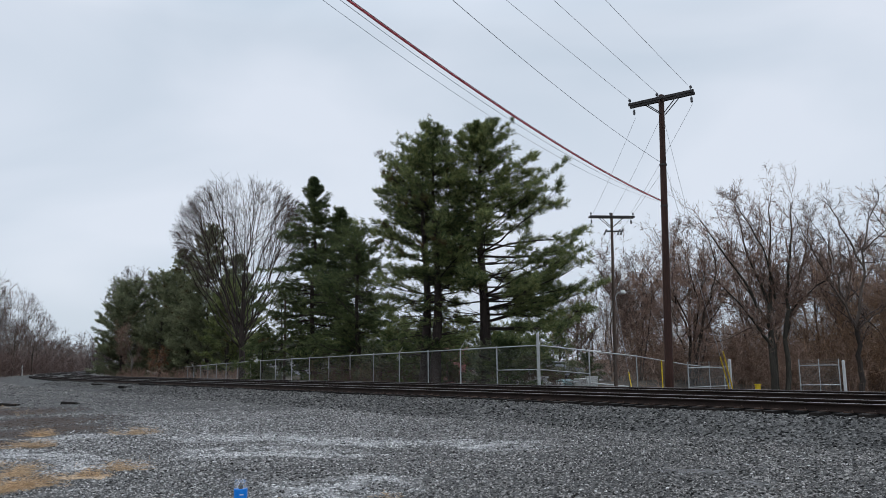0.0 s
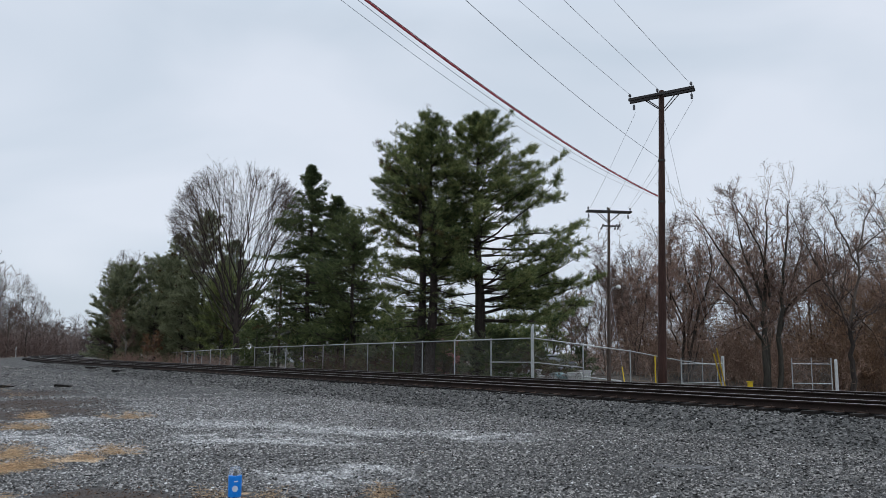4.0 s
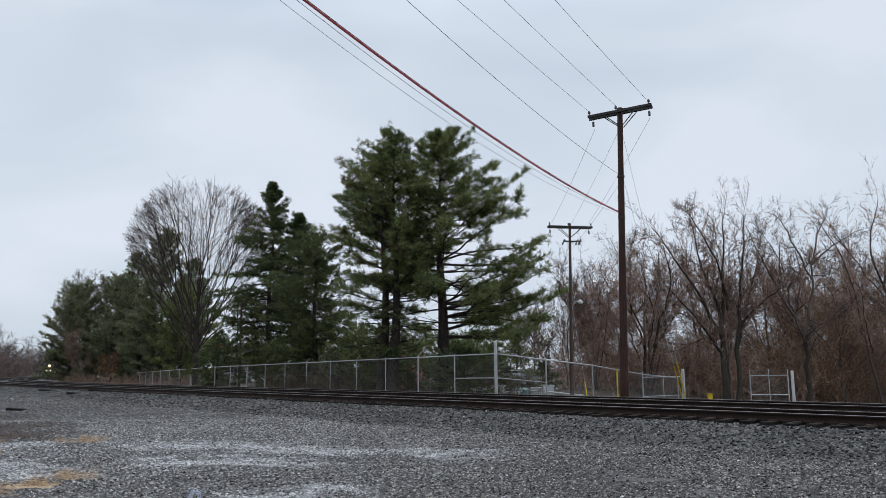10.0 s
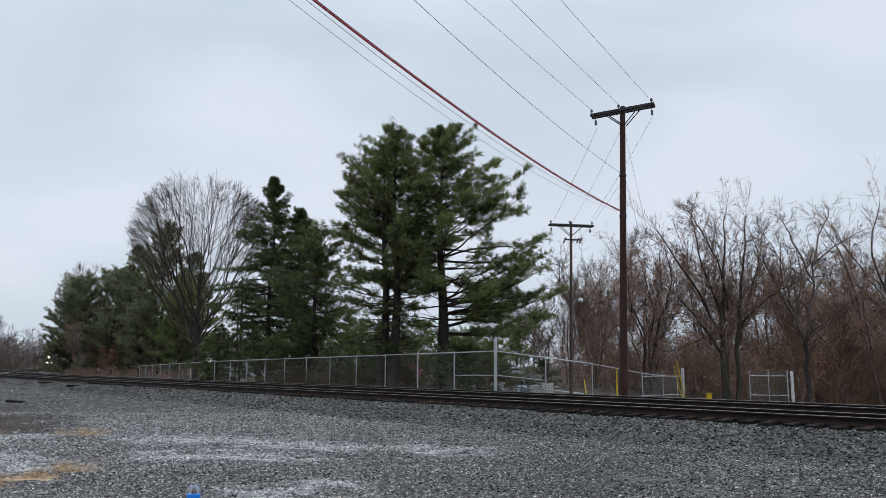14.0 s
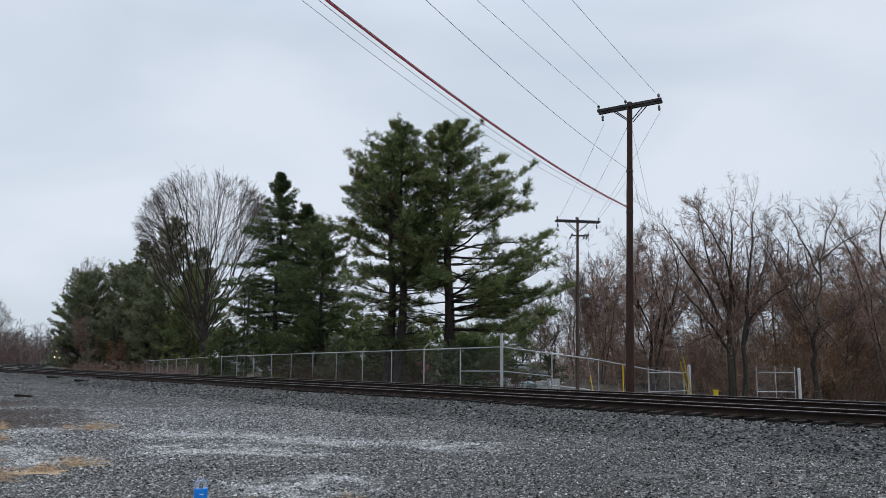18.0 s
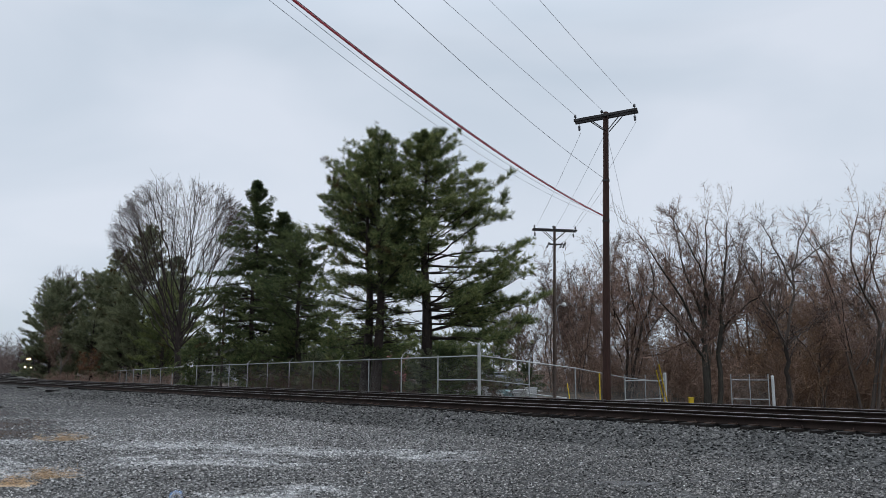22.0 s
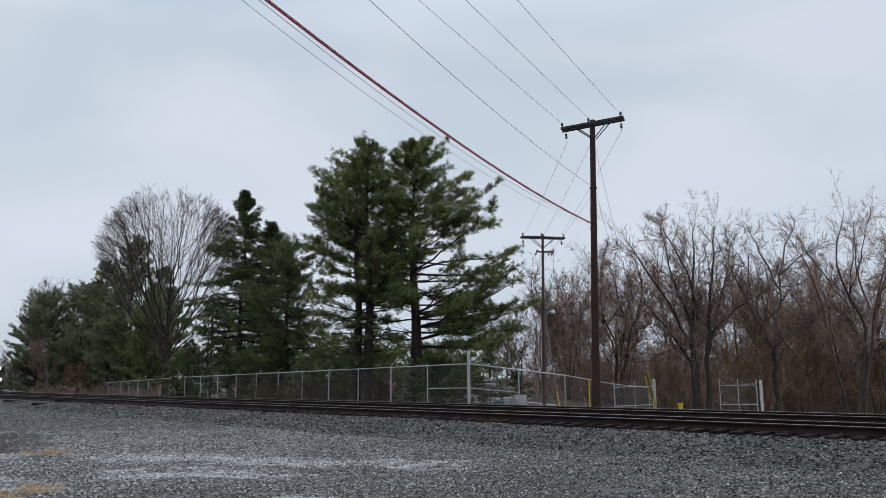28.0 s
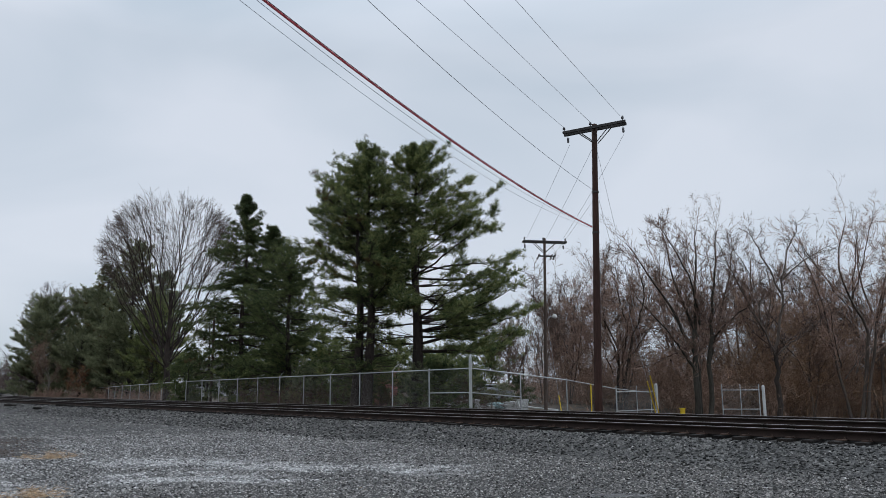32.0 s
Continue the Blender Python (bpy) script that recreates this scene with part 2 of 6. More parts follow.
# ---- mesh tools ----
class Shape:
    """Vertices and faces gathered from simple pieces."""

    def __init__(self):
        self.v, self.f = [], []

    def add(self, verts, faces, m=None):
        n = len(self.v)
        self.v += [tuple(m @ Vector(p)) for p in verts] if m else [tuple(p) for p in verts]
        self.f += [tuple(i + n for i in f) for f in faces]
        return self

    def box(self, sx, sy, sz, m=None, cut=0.0):
        """A box with its centre at m, its edges chamfered by cut."""
        if not cut:
            v = [(x * sx / 2, y * sy / 2, z * sz / 2) for z in (-1, 1) for y in (-1, 1) for x in (-1, 1)]
            return self.add(v, [(0, 2, 3, 1), (4, 5, 7, 6), (0, 1, 5, 4), (2, 6, 7, 3), (0, 4, 6, 2), (1, 3, 7, 5)], m)
        bm = bmesh.new()
        bmesh.ops.create_cube(bm, size=1)
        bmesh.ops.scale(bm, vec=(sx, sy, sz), verts=bm.verts)
        bmesh.ops.bevel(bm, geom=bm.edges[:], offset=cut, segments=2, affect="EDGES")
        bm.verts.index_update()
        self.add([p.co[:] for p in bm.verts], [[p.index for p in f.verts] for f in bm.faces], m)
        bm.free()
        return self

    def lathe(self, rings, n=12, m=None):
        """Rings of (radius, height) turned about z, closed at both ends."""
        v = [(r * math.cos(2 * math.pi * k / n), r * math.sin(2 * math.pi * k / n), z) for r, z in rings for k in range(n)]
        f = [(i * n + k, i * n + (k + 1) % n, (i + 1) * n + (k + 1) % n, (i + 1) * n + k) for i in range(len(rings) - 1) for k in range(n)]
        f += [tuple(range(n - 1, -1, -1)), tuple(range((len(rings) - 1) * n, len(rings) * n))]
        return self.add(v, f, m)

    def rod(self, a, b, r, r2=None, n=8):
        a, b = Vector(a), Vector(b)
        turn = (b - a).to_track_quat("Z", "Y").to_matrix().to_4x4()
        return self.lathe([(r, 0), (r if r2 is None else r2, (b - a).length)], n, Matrix.Translation(a) @ turn)

    def pipe(self, points, r, n=6):
        """A bent rod through points."""
        pts = [Vector(p) for p in points]
        base = len(self.v)
        for i, p in enumerate(pts):
            d = (pts[min(i + 1, len(pts) - 1)] - pts[max(i - 1, 0)]).normalized()
            a = d.cross(Vector((0, 0, 1)) if abs(d.z) < 0.9 else Vector((1, 0, 0))).normalized()
            b = d.cross(a)
            self.v += [tuple(p + (a * math.cos(2 * math.pi * k / n) + b * math.sin(2 * math.pi * k / n)) * r) for k in range(n)]
        for i in range(len(pts) - 1):
            self.f += [(base + i * n + k, base + i * n + (k + 1) % n, base + (i + 1) * n + (k + 1) % n, base + (i + 1) * n + k) for k in range(n)]
        e = base + (len(pts) - 1) * n
        self.f += [tuple(range(base, base + n)), tuple(range(e + n - 1, e - 1, -1))]
        return self

    def data(self, name):
        me = bpy.data.meshes.new(name)
        me.from_pydata(self.v, [], self.f)
        return me


def part(name, shape, mat, parent=None, label="", at=None, smooth=False):
    """One mesh object, under a thing or under a part."""
    me = shape if isinstance(shape, bpy.types.Mesh) else shape.data(name)
    if not me.materials:
        me.materials.append(mat)
    if smooth:
        me.polygons.foreach_set("use_smooth", [True] * len(me.polygons))
    ob = new(name, me)
    ob.parent = parent
    if at is not None:
        ob.matrix_basis = at
    return tagged(ob, label)


def thing(name, at, label, category, group="", kind=""):
    ob = new(name)
    ob.empty_display_size = 0.2
    ob.matrix_basis = at
    return tagged(ob, label, category, group, kind)


def bulk(name, verts, faces, mat):
    """A mesh from arrays: verts (n, 3), faces (m, k)."""
    me = bpy.data.meshes.new(name)
    verts, faces = np.asarray(verts, np.float32), np.asarray(faces, np.int32)
    m, k = faces.shape
    me.vertices.add(len(verts))
    me.vertices.foreach_set("co", verts.ravel())
    me.loops.add(m * k)
    me.loops.foreach_set("vertex_index", faces.ravel())
    me.polygons.add(m)
    me.polygons.foreach_set("loop_start", np.arange(0, m * k, k, dtype=np.int32))
    me.update(calc_edges=True)
    me.materials.append(mat)
    return me


def strands(a, b, ra, rb, n=3):
    """Tapered tubes from points a to points b, as arrays; n = 2 gives flat twigs turned at random."""
    a, b, ra, rb = (np.asarray(q, float) for q in (a, b, ra, rb))
    d = b - a
    d /= np.linalg.norm(d, axis=1, keepdims=True) + 1e-9
    side = np.where(np.abs(d[:, 2:]) < 0.9, np.array([[0, 0, 1.0]]), np.array([[1.0, 0, 0]]))
    u = np.cross(d, side)
    u /= np.linalg.norm(u, axis=1, keepdims=True)
    w = np.cross(d, u)
    turn = np.random.default_rng(len(a)).random(len(a))[:, None] * math.pi if n == 2 else 0.0
    rings = []
    for p, r in ((a, ra), (b, rb)):
        for k in range(n):
            ang = 2 * math.pi * k / n + turn
            rings.append(p + (u * np.cos(ang) + w * np.sin(ang)) * r[:, None])
    v = np.stack(rings, 1).reshape(-1, 3)
    base = np.arange(len(a)) * 2 * n
    f = np.concatenate([np.stack([base + k, base + (k + 1) % n, base + n + (k + 1) % n, base + n + k], 1) for k in range(n if n > 2 else 1)])
    return v, f


def tubes(name, a, b, ra, rb, mat, n=3):
    return bulk(name, *strands(a, b, ra, rb, n), mat)


def joined(name, pieces, mat):
    """One mesh from several pairs of arrays."""
    v, f, k = [], [], 0
    for pv, pf in pieces:
        v.append(pv)
        f.append(pf + k)
        k += len(pv)
    return bulk(name, np.concatenate(v), np.concatenate(f), mat)


def stems(segs, n):
    """Closed round stems, one for each run of segments that follow one another."""
    runs = []
    for s in segs:
        if runs and np.allclose(runs[-1][-1][1], s[0]):
            runs[-1].append(s)
        else:
            runs.append([s])
    pieces = []
    ang = np.arange(n) * 2 * math.pi / n
    for run in runs:
        pts = np.array([run[0][0]] + [s[1] for s in run], float)
        rad = np.array([run[0][2]] + [s[3] for s in run], float)
        ring = np.stack([np.cos(ang), np.sin(ang), 0 * ang], 1)
        v = (pts[:, None] + ring[None] * rad[:, None, None]).reshape(-1, 3)
        f = [(i * n + k, i * n + (k + 1) % n, (i + 1) * n + (k + 1) % n, (i + 1) * n + k) for i in range(len(run)) for k in range(n)]
        pieces.append((v, np.array(f)))
    return pieces


# ---- the line of the railway: its near rail, by distance from a point beside the camera ----
H0, S1, K1, S2, K2, S3 = 0.66604, 55.13, 0.003510, 154.6, 0.000673, 300.0
RAIL_Z, TIE_Z = 0.60, 0.42


def railway():
    """Places and headings every half metre, from 70 m on one hand to 900 m on the other."""
    x, y, h, out = 7.48, 17.92, H0, []
    for i in range(141, 0, -1):
        out.append((x + math.sin(H0) * i / 2, y - math.cos(H0) * i / 2, H0))
    for i in range(1800):
        s = i / 2
        out.append((x, y, h))
        x, y = x - math.sin(h) / 2, y + math.cos(h) / 2
        h += (-K1 if S1 < s < S2 else K2 if S2 <= s < S3 else 0) / 2
    return np.array(out)


LINE = railway()
LINE_S = np.arange(len(LINE)) / 2 - 70.5


def on_line(s, off=0.0, z=0.0):
    """The pose on the line s metres along it and off metres to its far side; its y axis points along the line."""
    x, y, h = (np.interp(s, LINE_S, LINE[:, k]) for k in range(3))
    return pose(x + off * math.cos(h), y + off * math.sin(h), z, 0, 0, math.degrees(h))


def beside(x, y):
    """How far along the line and how far to its far side places lie."""
    x, y = np.atleast_1d(x).astype(float), np.atleast_1d(y).astype(float)
    s, d = np.empty(len(x)), np.empty(len(x))
    P = LINE[::4]
    for i in range(0, len(x), 4000):
        dx, dy = x[i:i + 4000, None] - P[:, 0], y[i:i + 4000, None] - P[:, 1]
        k = np.argmin(dx * dx + dy * dy, 1)
        h = P[k, 2]
        r = np.arange(len(k))
        s[i:i + 4000] = LINE_S[::4][k] - dx[r, k] * np.sin(h) + dy[r, k] * np.cos(h)
        d[i:i + 4000] = dx[r, k] * np.cos(h) + dy[r, k] * np.sin(h)
    return s, d


def heights(x, y):
    """The height of the ground."""
    s, d = beside(x, y)
    stops = [-400, -60, -12, -3.1, -0.75, 6.5, 8.0, 9.0, 21.0, 60.0, 300.0]
    low = np.interp(d, stops, [0.6, 0.1, 0.0, 0.02, 0.362, 0.362, 0.16, 0.13, -1.0, -1.3, -1.6])
    high = np.interp(d, stops, [0.6, 0.1, 0.0, 0.02, 0.362, 0.362, 0.16, 0.13, 0.10, -0.1, -0.6])
    k = np.clip((s - 18) / 9, 0, 1)
    z = low * (1 - k) + high * k
    drop = np.clip((d - 6.5) / 2.0, 0, 1) * np.clip(0.0105 * (s - 17), -0.2, 1.3) * np.clip((40 - d) / 20, 0, 1)
    fade = np.clip(1 - (s - 110) / 80, 0.0, 1)
    return z - drop * fade


def ground_at(x, y):
    return float(heights(x, y)[0])


def wavy(x, y, k, seed=0.0):
    return np.array([noise.noise((a * k + seed, b * k - seed, seed)) for a, b in zip(x, y)])


def zones(x, y):
    """How much of the ground is ballast or gravel, and how much is straw grass."""
    s, d = beside(x, y)
    gravel = np.clip((8.3 - d) / 1.2, 0, 1) * np.clip((d + 34 - 0.10 * np.clip(s, 0, 200)) / 5, 0, 1)
    gravel = gravel * (1 - 0.6 * np.clip((-3.5 - d) / 3, 0, 1) * np.clip((s - 60) / 25, 0, 1))
    straw = np.clip((-10.5 - d) / 4, 0, 1) * np.clip((s - 25) / 20, 0, 1)
    return gravel, straw


def ground_material(name):
    m = bpy.data.materials.new(name)
    m.use_nodes = True
    t = m.node_tree
    b = t.nodes["Principled BSDF"]
    link = t.links.new

    def node(kind, **values):
        n = t.nodes.new(kind)
        for key, value in values.items():
            n.inputs[key.replace("_", " ")].default_value = value
        return n

    def ramp(fac, a, ca, c, cc):
        n = t.nodes.new("ShaderNodeValToRGB")
        n.color_ramp.elements[0].position, n.color_ramp.elements[0].color = a, (*ca, 1)
        n.color_ramp.elements[1].position, n.color_ramp.elements[1].color = c, (*cc, 1)
        link(fac, n.inputs["Fac"])
        return n.outputs["Color"]

    def mix(fac, a, c):
        n = t.nodes.new("ShaderNodeMix")
        n.data_type = "RGBA"
        link(fac, n.inputs[0])
        link(a, n.inputs[6])
        link(c, n.inputs[7])
        return n.outputs[2]

    def math_of(op, a, c):
        n = t.nodes.new("ShaderNodeMath")
        n.operation = op
        for i, value in enumerate((a, c)):
            if isinstance(value, (int, float)):
                n.inputs[i].default_value = value
            else:
                link(value, n.inputs[i])
        return n.outputs[0]

    where = t.nodes.new("ShaderNodeNewGeometry").outputs["Position"]
    cells = node("ShaderNodeTexVoronoi", Scale=21.0, Randomness=1.0)
    cells2 = node("ShaderNodeTexVoronoi", Scale=50.0, Randomness=1.0)
    broad, mid, fine = node("ShaderNodeTexNoise", Scale=0.35, Detail=6.0), node("ShaderNodeTexNoise", Scale=2.2, Detail=5.0), node("ShaderNodeTexNoise", Scale=30.0, Detail=4.0)
    for n in (cells, cells2, broad, mid, fine):
        link(where, n.inputs["Vector"])
    bw = t.nodes.new("ShaderNodeSeparateColor")
    link(cells.outputs["Color"], bw.inputs[0])
    stone = ramp(bw.outputs[0], 0.3, (0.014, 0.0128, 0.012), 0.95, (0.31, 0.287, 0.268))
    bw2 = t.nodes.new("ShaderNodeSeparateColor")
    link(cells2.outputs["Color"], bw2.inputs[0])
    # fine grit, darkened so its colour carries the shade in gaps between stones
    shaded_grit = ramp(bw2.outputs[0], 0.2, (0.007, 0.0068, 0.0066), 0.95, (0.085, 0.083, 0.08))
    gravel = mix(ramp(cells.outputs["Distance"], 0.28, (0, 0, 0), 0.42, (1, 1, 1)), stone, shaded_grit)
    lumps = node("ShaderNodeTexNoise", Scale=7.0, Detail=3.0)
    link(where, lumps.inputs["Vector"])
    gravel = mix(ramp(lumps.outputs["Fac"], 0.42, (0.5, 0.5, 0.5), 0.58, (0, 0, 0)), gravel, shaded_grit)
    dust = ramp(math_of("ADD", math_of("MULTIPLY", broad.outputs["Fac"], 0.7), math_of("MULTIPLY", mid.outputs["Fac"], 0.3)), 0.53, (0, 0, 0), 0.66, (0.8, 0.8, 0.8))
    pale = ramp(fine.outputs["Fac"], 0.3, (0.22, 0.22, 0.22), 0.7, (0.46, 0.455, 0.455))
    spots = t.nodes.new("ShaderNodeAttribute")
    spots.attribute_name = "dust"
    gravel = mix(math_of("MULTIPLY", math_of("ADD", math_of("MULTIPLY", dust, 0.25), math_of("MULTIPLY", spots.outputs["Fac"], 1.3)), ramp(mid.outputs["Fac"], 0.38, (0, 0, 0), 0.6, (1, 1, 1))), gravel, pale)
    earth = ramp(mid.outputs["Fac"], 0.3, (0.035, 0.026, 0.018), 0.75, (0.14, 0.10, 0.065))
    straw = ramp(math_of("ADD", math_of("MULTIPLY", fine.outputs["Fac"], 0.75), math_of("MULTIPLY", mid.outputs["Fac"], 0.25)), 0.38, (0.10, 0.066, 0.042), 0.6, (0.60, 0.43, 0.27))
    a1, a2, a3 = t.nodes.new("ShaderNodeAttribute"), t.nodes.new("ShaderNodeAttribute"), t.nodes.new("ShaderNodeAttribute")
    a1.attribute_name, a2.attribute_name, a3.attribute_name = "gravel", "straw", "soil"
    swathe = node("ShaderNodeTexNoise", Scale=0.55, Detail=7.0, Roughness=0.65)
    link(where, swathe.inputs["Vector"])
    base = mix(a1.outputs["Fac"], earth, gravel)
    base = mix(ramp(swathe.outputs["Fac"], 0.40, (0.6, 0.6, 0.6), 0.56, (0, 0, 0)), base, shaded_grit)
    torn = math_of("ADD", math_of("SUBTRACT", mid.outputs["Fac"], 0.5), 0.0)
    base = mix(ramp(math_of("ADD", a3.outputs["Fac"], torn), 0.45, (0, 0, 0), 0.95, (1, 1, 1)), base, ramp(fine.outputs["Fac"], 0.3, (0.014, 0.009, 0.007), 0.75, (0.07, 0.045, 0.033)))
    base = mix(ramp(math_of("ADD", a2.outputs["Fac"], torn), 0.40, (0, 0, 0), 0.58, (1, 1, 1)), base, straw)
    a4 = t.nodes.new("ShaderNodeAttribute")
    a4.attribute_name = "wet"
    soaked = ramp(math_of("ADD", a4.outputs["Fac"], torn), 0.35, (0, 0, 0), 0.6, (1, 1, 1))
    base = mix(soaked, base, ramp(fine.outputs["Fac"], 0.3, (0.05, 0.048, 0.047), 0.75, (0.13, 0.125, 0.125)))
    link(base, b.inputs["Base Color"])
    link(math_of("SUBTRACT", 0.85, math_of("MULTIPLY", soaked, 0.6)), b.inputs["Roughness"])
    bp = node("ShaderNodeBump", Strength=0.9, Distance=0.03)
    link(math_of("ADD", math_of("MULTIPLY", cells.outputs["Distance"], -1.0), math_of("MULTIPLY", cells2.outputs["Distance"], -0.5)), bp.inputs["Height"])
    link(bp.outputs["Normal"], b.inputs["Normal"])
    return m


GROUND = ground_material("gravel_and_earth")

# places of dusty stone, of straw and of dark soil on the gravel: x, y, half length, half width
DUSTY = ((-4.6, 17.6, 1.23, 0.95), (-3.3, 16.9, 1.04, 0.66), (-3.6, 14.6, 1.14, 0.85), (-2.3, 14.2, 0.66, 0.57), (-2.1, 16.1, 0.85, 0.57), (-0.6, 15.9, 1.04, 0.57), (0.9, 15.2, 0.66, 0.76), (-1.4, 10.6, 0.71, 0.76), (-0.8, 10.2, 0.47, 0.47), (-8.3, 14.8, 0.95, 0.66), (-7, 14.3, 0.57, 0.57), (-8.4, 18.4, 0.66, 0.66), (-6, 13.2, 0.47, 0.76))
STRAWY = ((-6.6, 11.9, 0.5, 0.7), (-5.7, 10.8, 0.5, 0.6), (-7.3, 12.4, 0.6, 0.5), (-6.1, 10.2, 0.45, 0.4), (-5.2, 11.8, 0.35, 0.22), (-4.9, 12.5, 0.35, 0.3), (-7.5, 19.0, 0.5, 0.35), (-9.5, 18.7, 0.25, 0.5), (-8.6, 16.1, 0.6, 0.25), (-0.65, 8.9, 0.13, 0.3), (-2.5, 8.8, 0.2, 0.12), (-1.9, 8.9, 0.16, 0.1), (-4.8, 8.8, 0.15, 0.1), (-0.2, 12.2, 0.07, 0.1), (-4.5, 8.2, 0.25, 0.15), (-3.3, 7.9, 0.5, 0.1), (-2.6, 8.0, 0.5, 0.12), (-1.9, 8.1, 0.4, 0.14))
SOILY = ((-3.7, 9.0, 0.85, 0.42), (-3.3, 8.5, 0.9, 0.4), (-10.0, 20.6, 1.6, 1.7), (-12.2, 23.5, 2.2, 2.2), (-10.2, 18.6, 0.9, 0.8), (-15.5, 28.5, 2.2, 2.2), (-1.6, 8.5, 1.3, 0.4), (-9.6, 16.9, 0.8, 0.5), (-0.6, 8.7, 0.4, 0.5))

WET = ((3.57, 11.4, 0.26, 0.4), (4.36, 8.8, 0.3, 0.3), (3.65, 10.3, 0.16, 0.25), (3.67, 8.8, 0.25, 0.16))


def ragged(x, y):
    """Places pushed to and fro, so that patches get uneven outlines."""
    near = (np.abs(x) < 20) & (y > 4) & (y < 34)
    u, w = x.astype(float).copy(), y.astype(float).copy()
    a, c = x[near], y[near]
    u[near] += 0.75 * wavy(a, c, 0.9, 31.0) + 0.3 * wavy(a, c, 3.1, 5.0)
    w[near] += 0.75 * wavy(a, c, 1.1, 47.0) + 0.3 * wavy(a, c, 3.3, 11.0)
    return u, w


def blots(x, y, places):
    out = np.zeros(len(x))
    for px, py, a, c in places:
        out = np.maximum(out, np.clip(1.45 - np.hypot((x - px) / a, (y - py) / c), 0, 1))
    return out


def stepped(stops):
    """Numbers from stop to stop at changing steps."""
    out = [stops[0][0]]
    for (a, step), (c, _) in zip(stops, stops[1:]):
        n = max(1, round((c - a) / step))
        out += [a + (c - a) * (k + 1) / n for k in range(n)]
    return np.array(out)


def build_ground():
    xs = stepped(((-2600, 400), (-600, 60), (-140, 8), (-60, 2.0), (-22, 0.3), (22, 1.0), (60, 8), (140, 60), (600, 400), (2600, 0)))
    ys = stepped(((-900, 200), (-100, 20), (-20, 2.0), (4, 0.3), (40, 1.0), (120, 4), (260, 20), (700, 100), (1600, 400), (3200, 0)))
    gx, gy = np.meshgrid(xs, ys)
    x, y = gx.ravel(), gy.ravel()
    z = heights(x, y)
    z += wavy(x, y, 0.45, 3.0) * 0.035 + wavy(x, y, 1.7, 8.0) * 0.015
    far = np.hypot(x, y)
    z = np.where(far > 500, z * 0.5, z)
    i = np.arange(len(x)).reshape(gx.shape)
    f = np.stack([i[:-1, :-1].ravel(), i[:-1, 1:].ravel(), i[1:, 1:].ravel(), i[1:, :-1].ravel()], 1)
    me = bulk("ground", np.stack([x, y, z], 1), f, GROUND)
    gravel, straw = zones(x, y)
    x, y = ragged(x, y)
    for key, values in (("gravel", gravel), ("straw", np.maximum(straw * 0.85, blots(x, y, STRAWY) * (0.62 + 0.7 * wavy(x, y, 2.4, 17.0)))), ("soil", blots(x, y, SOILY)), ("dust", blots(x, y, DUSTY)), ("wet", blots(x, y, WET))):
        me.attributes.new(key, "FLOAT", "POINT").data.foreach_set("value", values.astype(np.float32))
    me.polygons.foreach_set("use_smooth", [True] * len(f))
    ob = new("ground", me)
    tagged(ob, "grey gravel lot with dusty pale patches, dry straw grass and brown earth", "ground", kind="structure")


build_ground()


# ---- loose stones ----
def stone_material(name, lo, hi, pale):
    m = material(name, lo, hi, 0.6, 25, 0.7, 0, 0.4, 0.01, island=1.0)
    for n in m.node_tree.nodes:
        if n.type == "VALTORGB":
            n.color_ramp.elements[0].position, n.color_ramp.elements[1].position = 0.3, 0.95
    t = m.node_tree
    b = t.nodes["Principled BSDF"]
    old = b.inputs["Base Color"].links[0].from_socket
    at = t.nodes.new("ShaderNodeAttribute")
    at.attribute_name = "dust"
    mx = t.nodes.new("ShaderNodeMix")
    mx.data_type = "RGBA"
    mx.inputs[7].default_value = (*pale, 1)
    t.links.new(at.outputs["Fac"], mx.inputs[0])
    t.links.new(old, mx.inputs[6])
    t.links.new(mx.outputs[2], b.inputs["Base Color"])
    return m


STONE = stone_material("grey_gravel_stones", (0.031, 0.029, 0.0275), (0.335, 0.317, 0.30), (0.68, 0.67, 0.66))
BALLAST = stone_material("blue_grey_ballast_stones", (0.012, 0.0118, 0.0112), (0.20, 0.194, 0.185), (0.45, 0.44, 0.43))


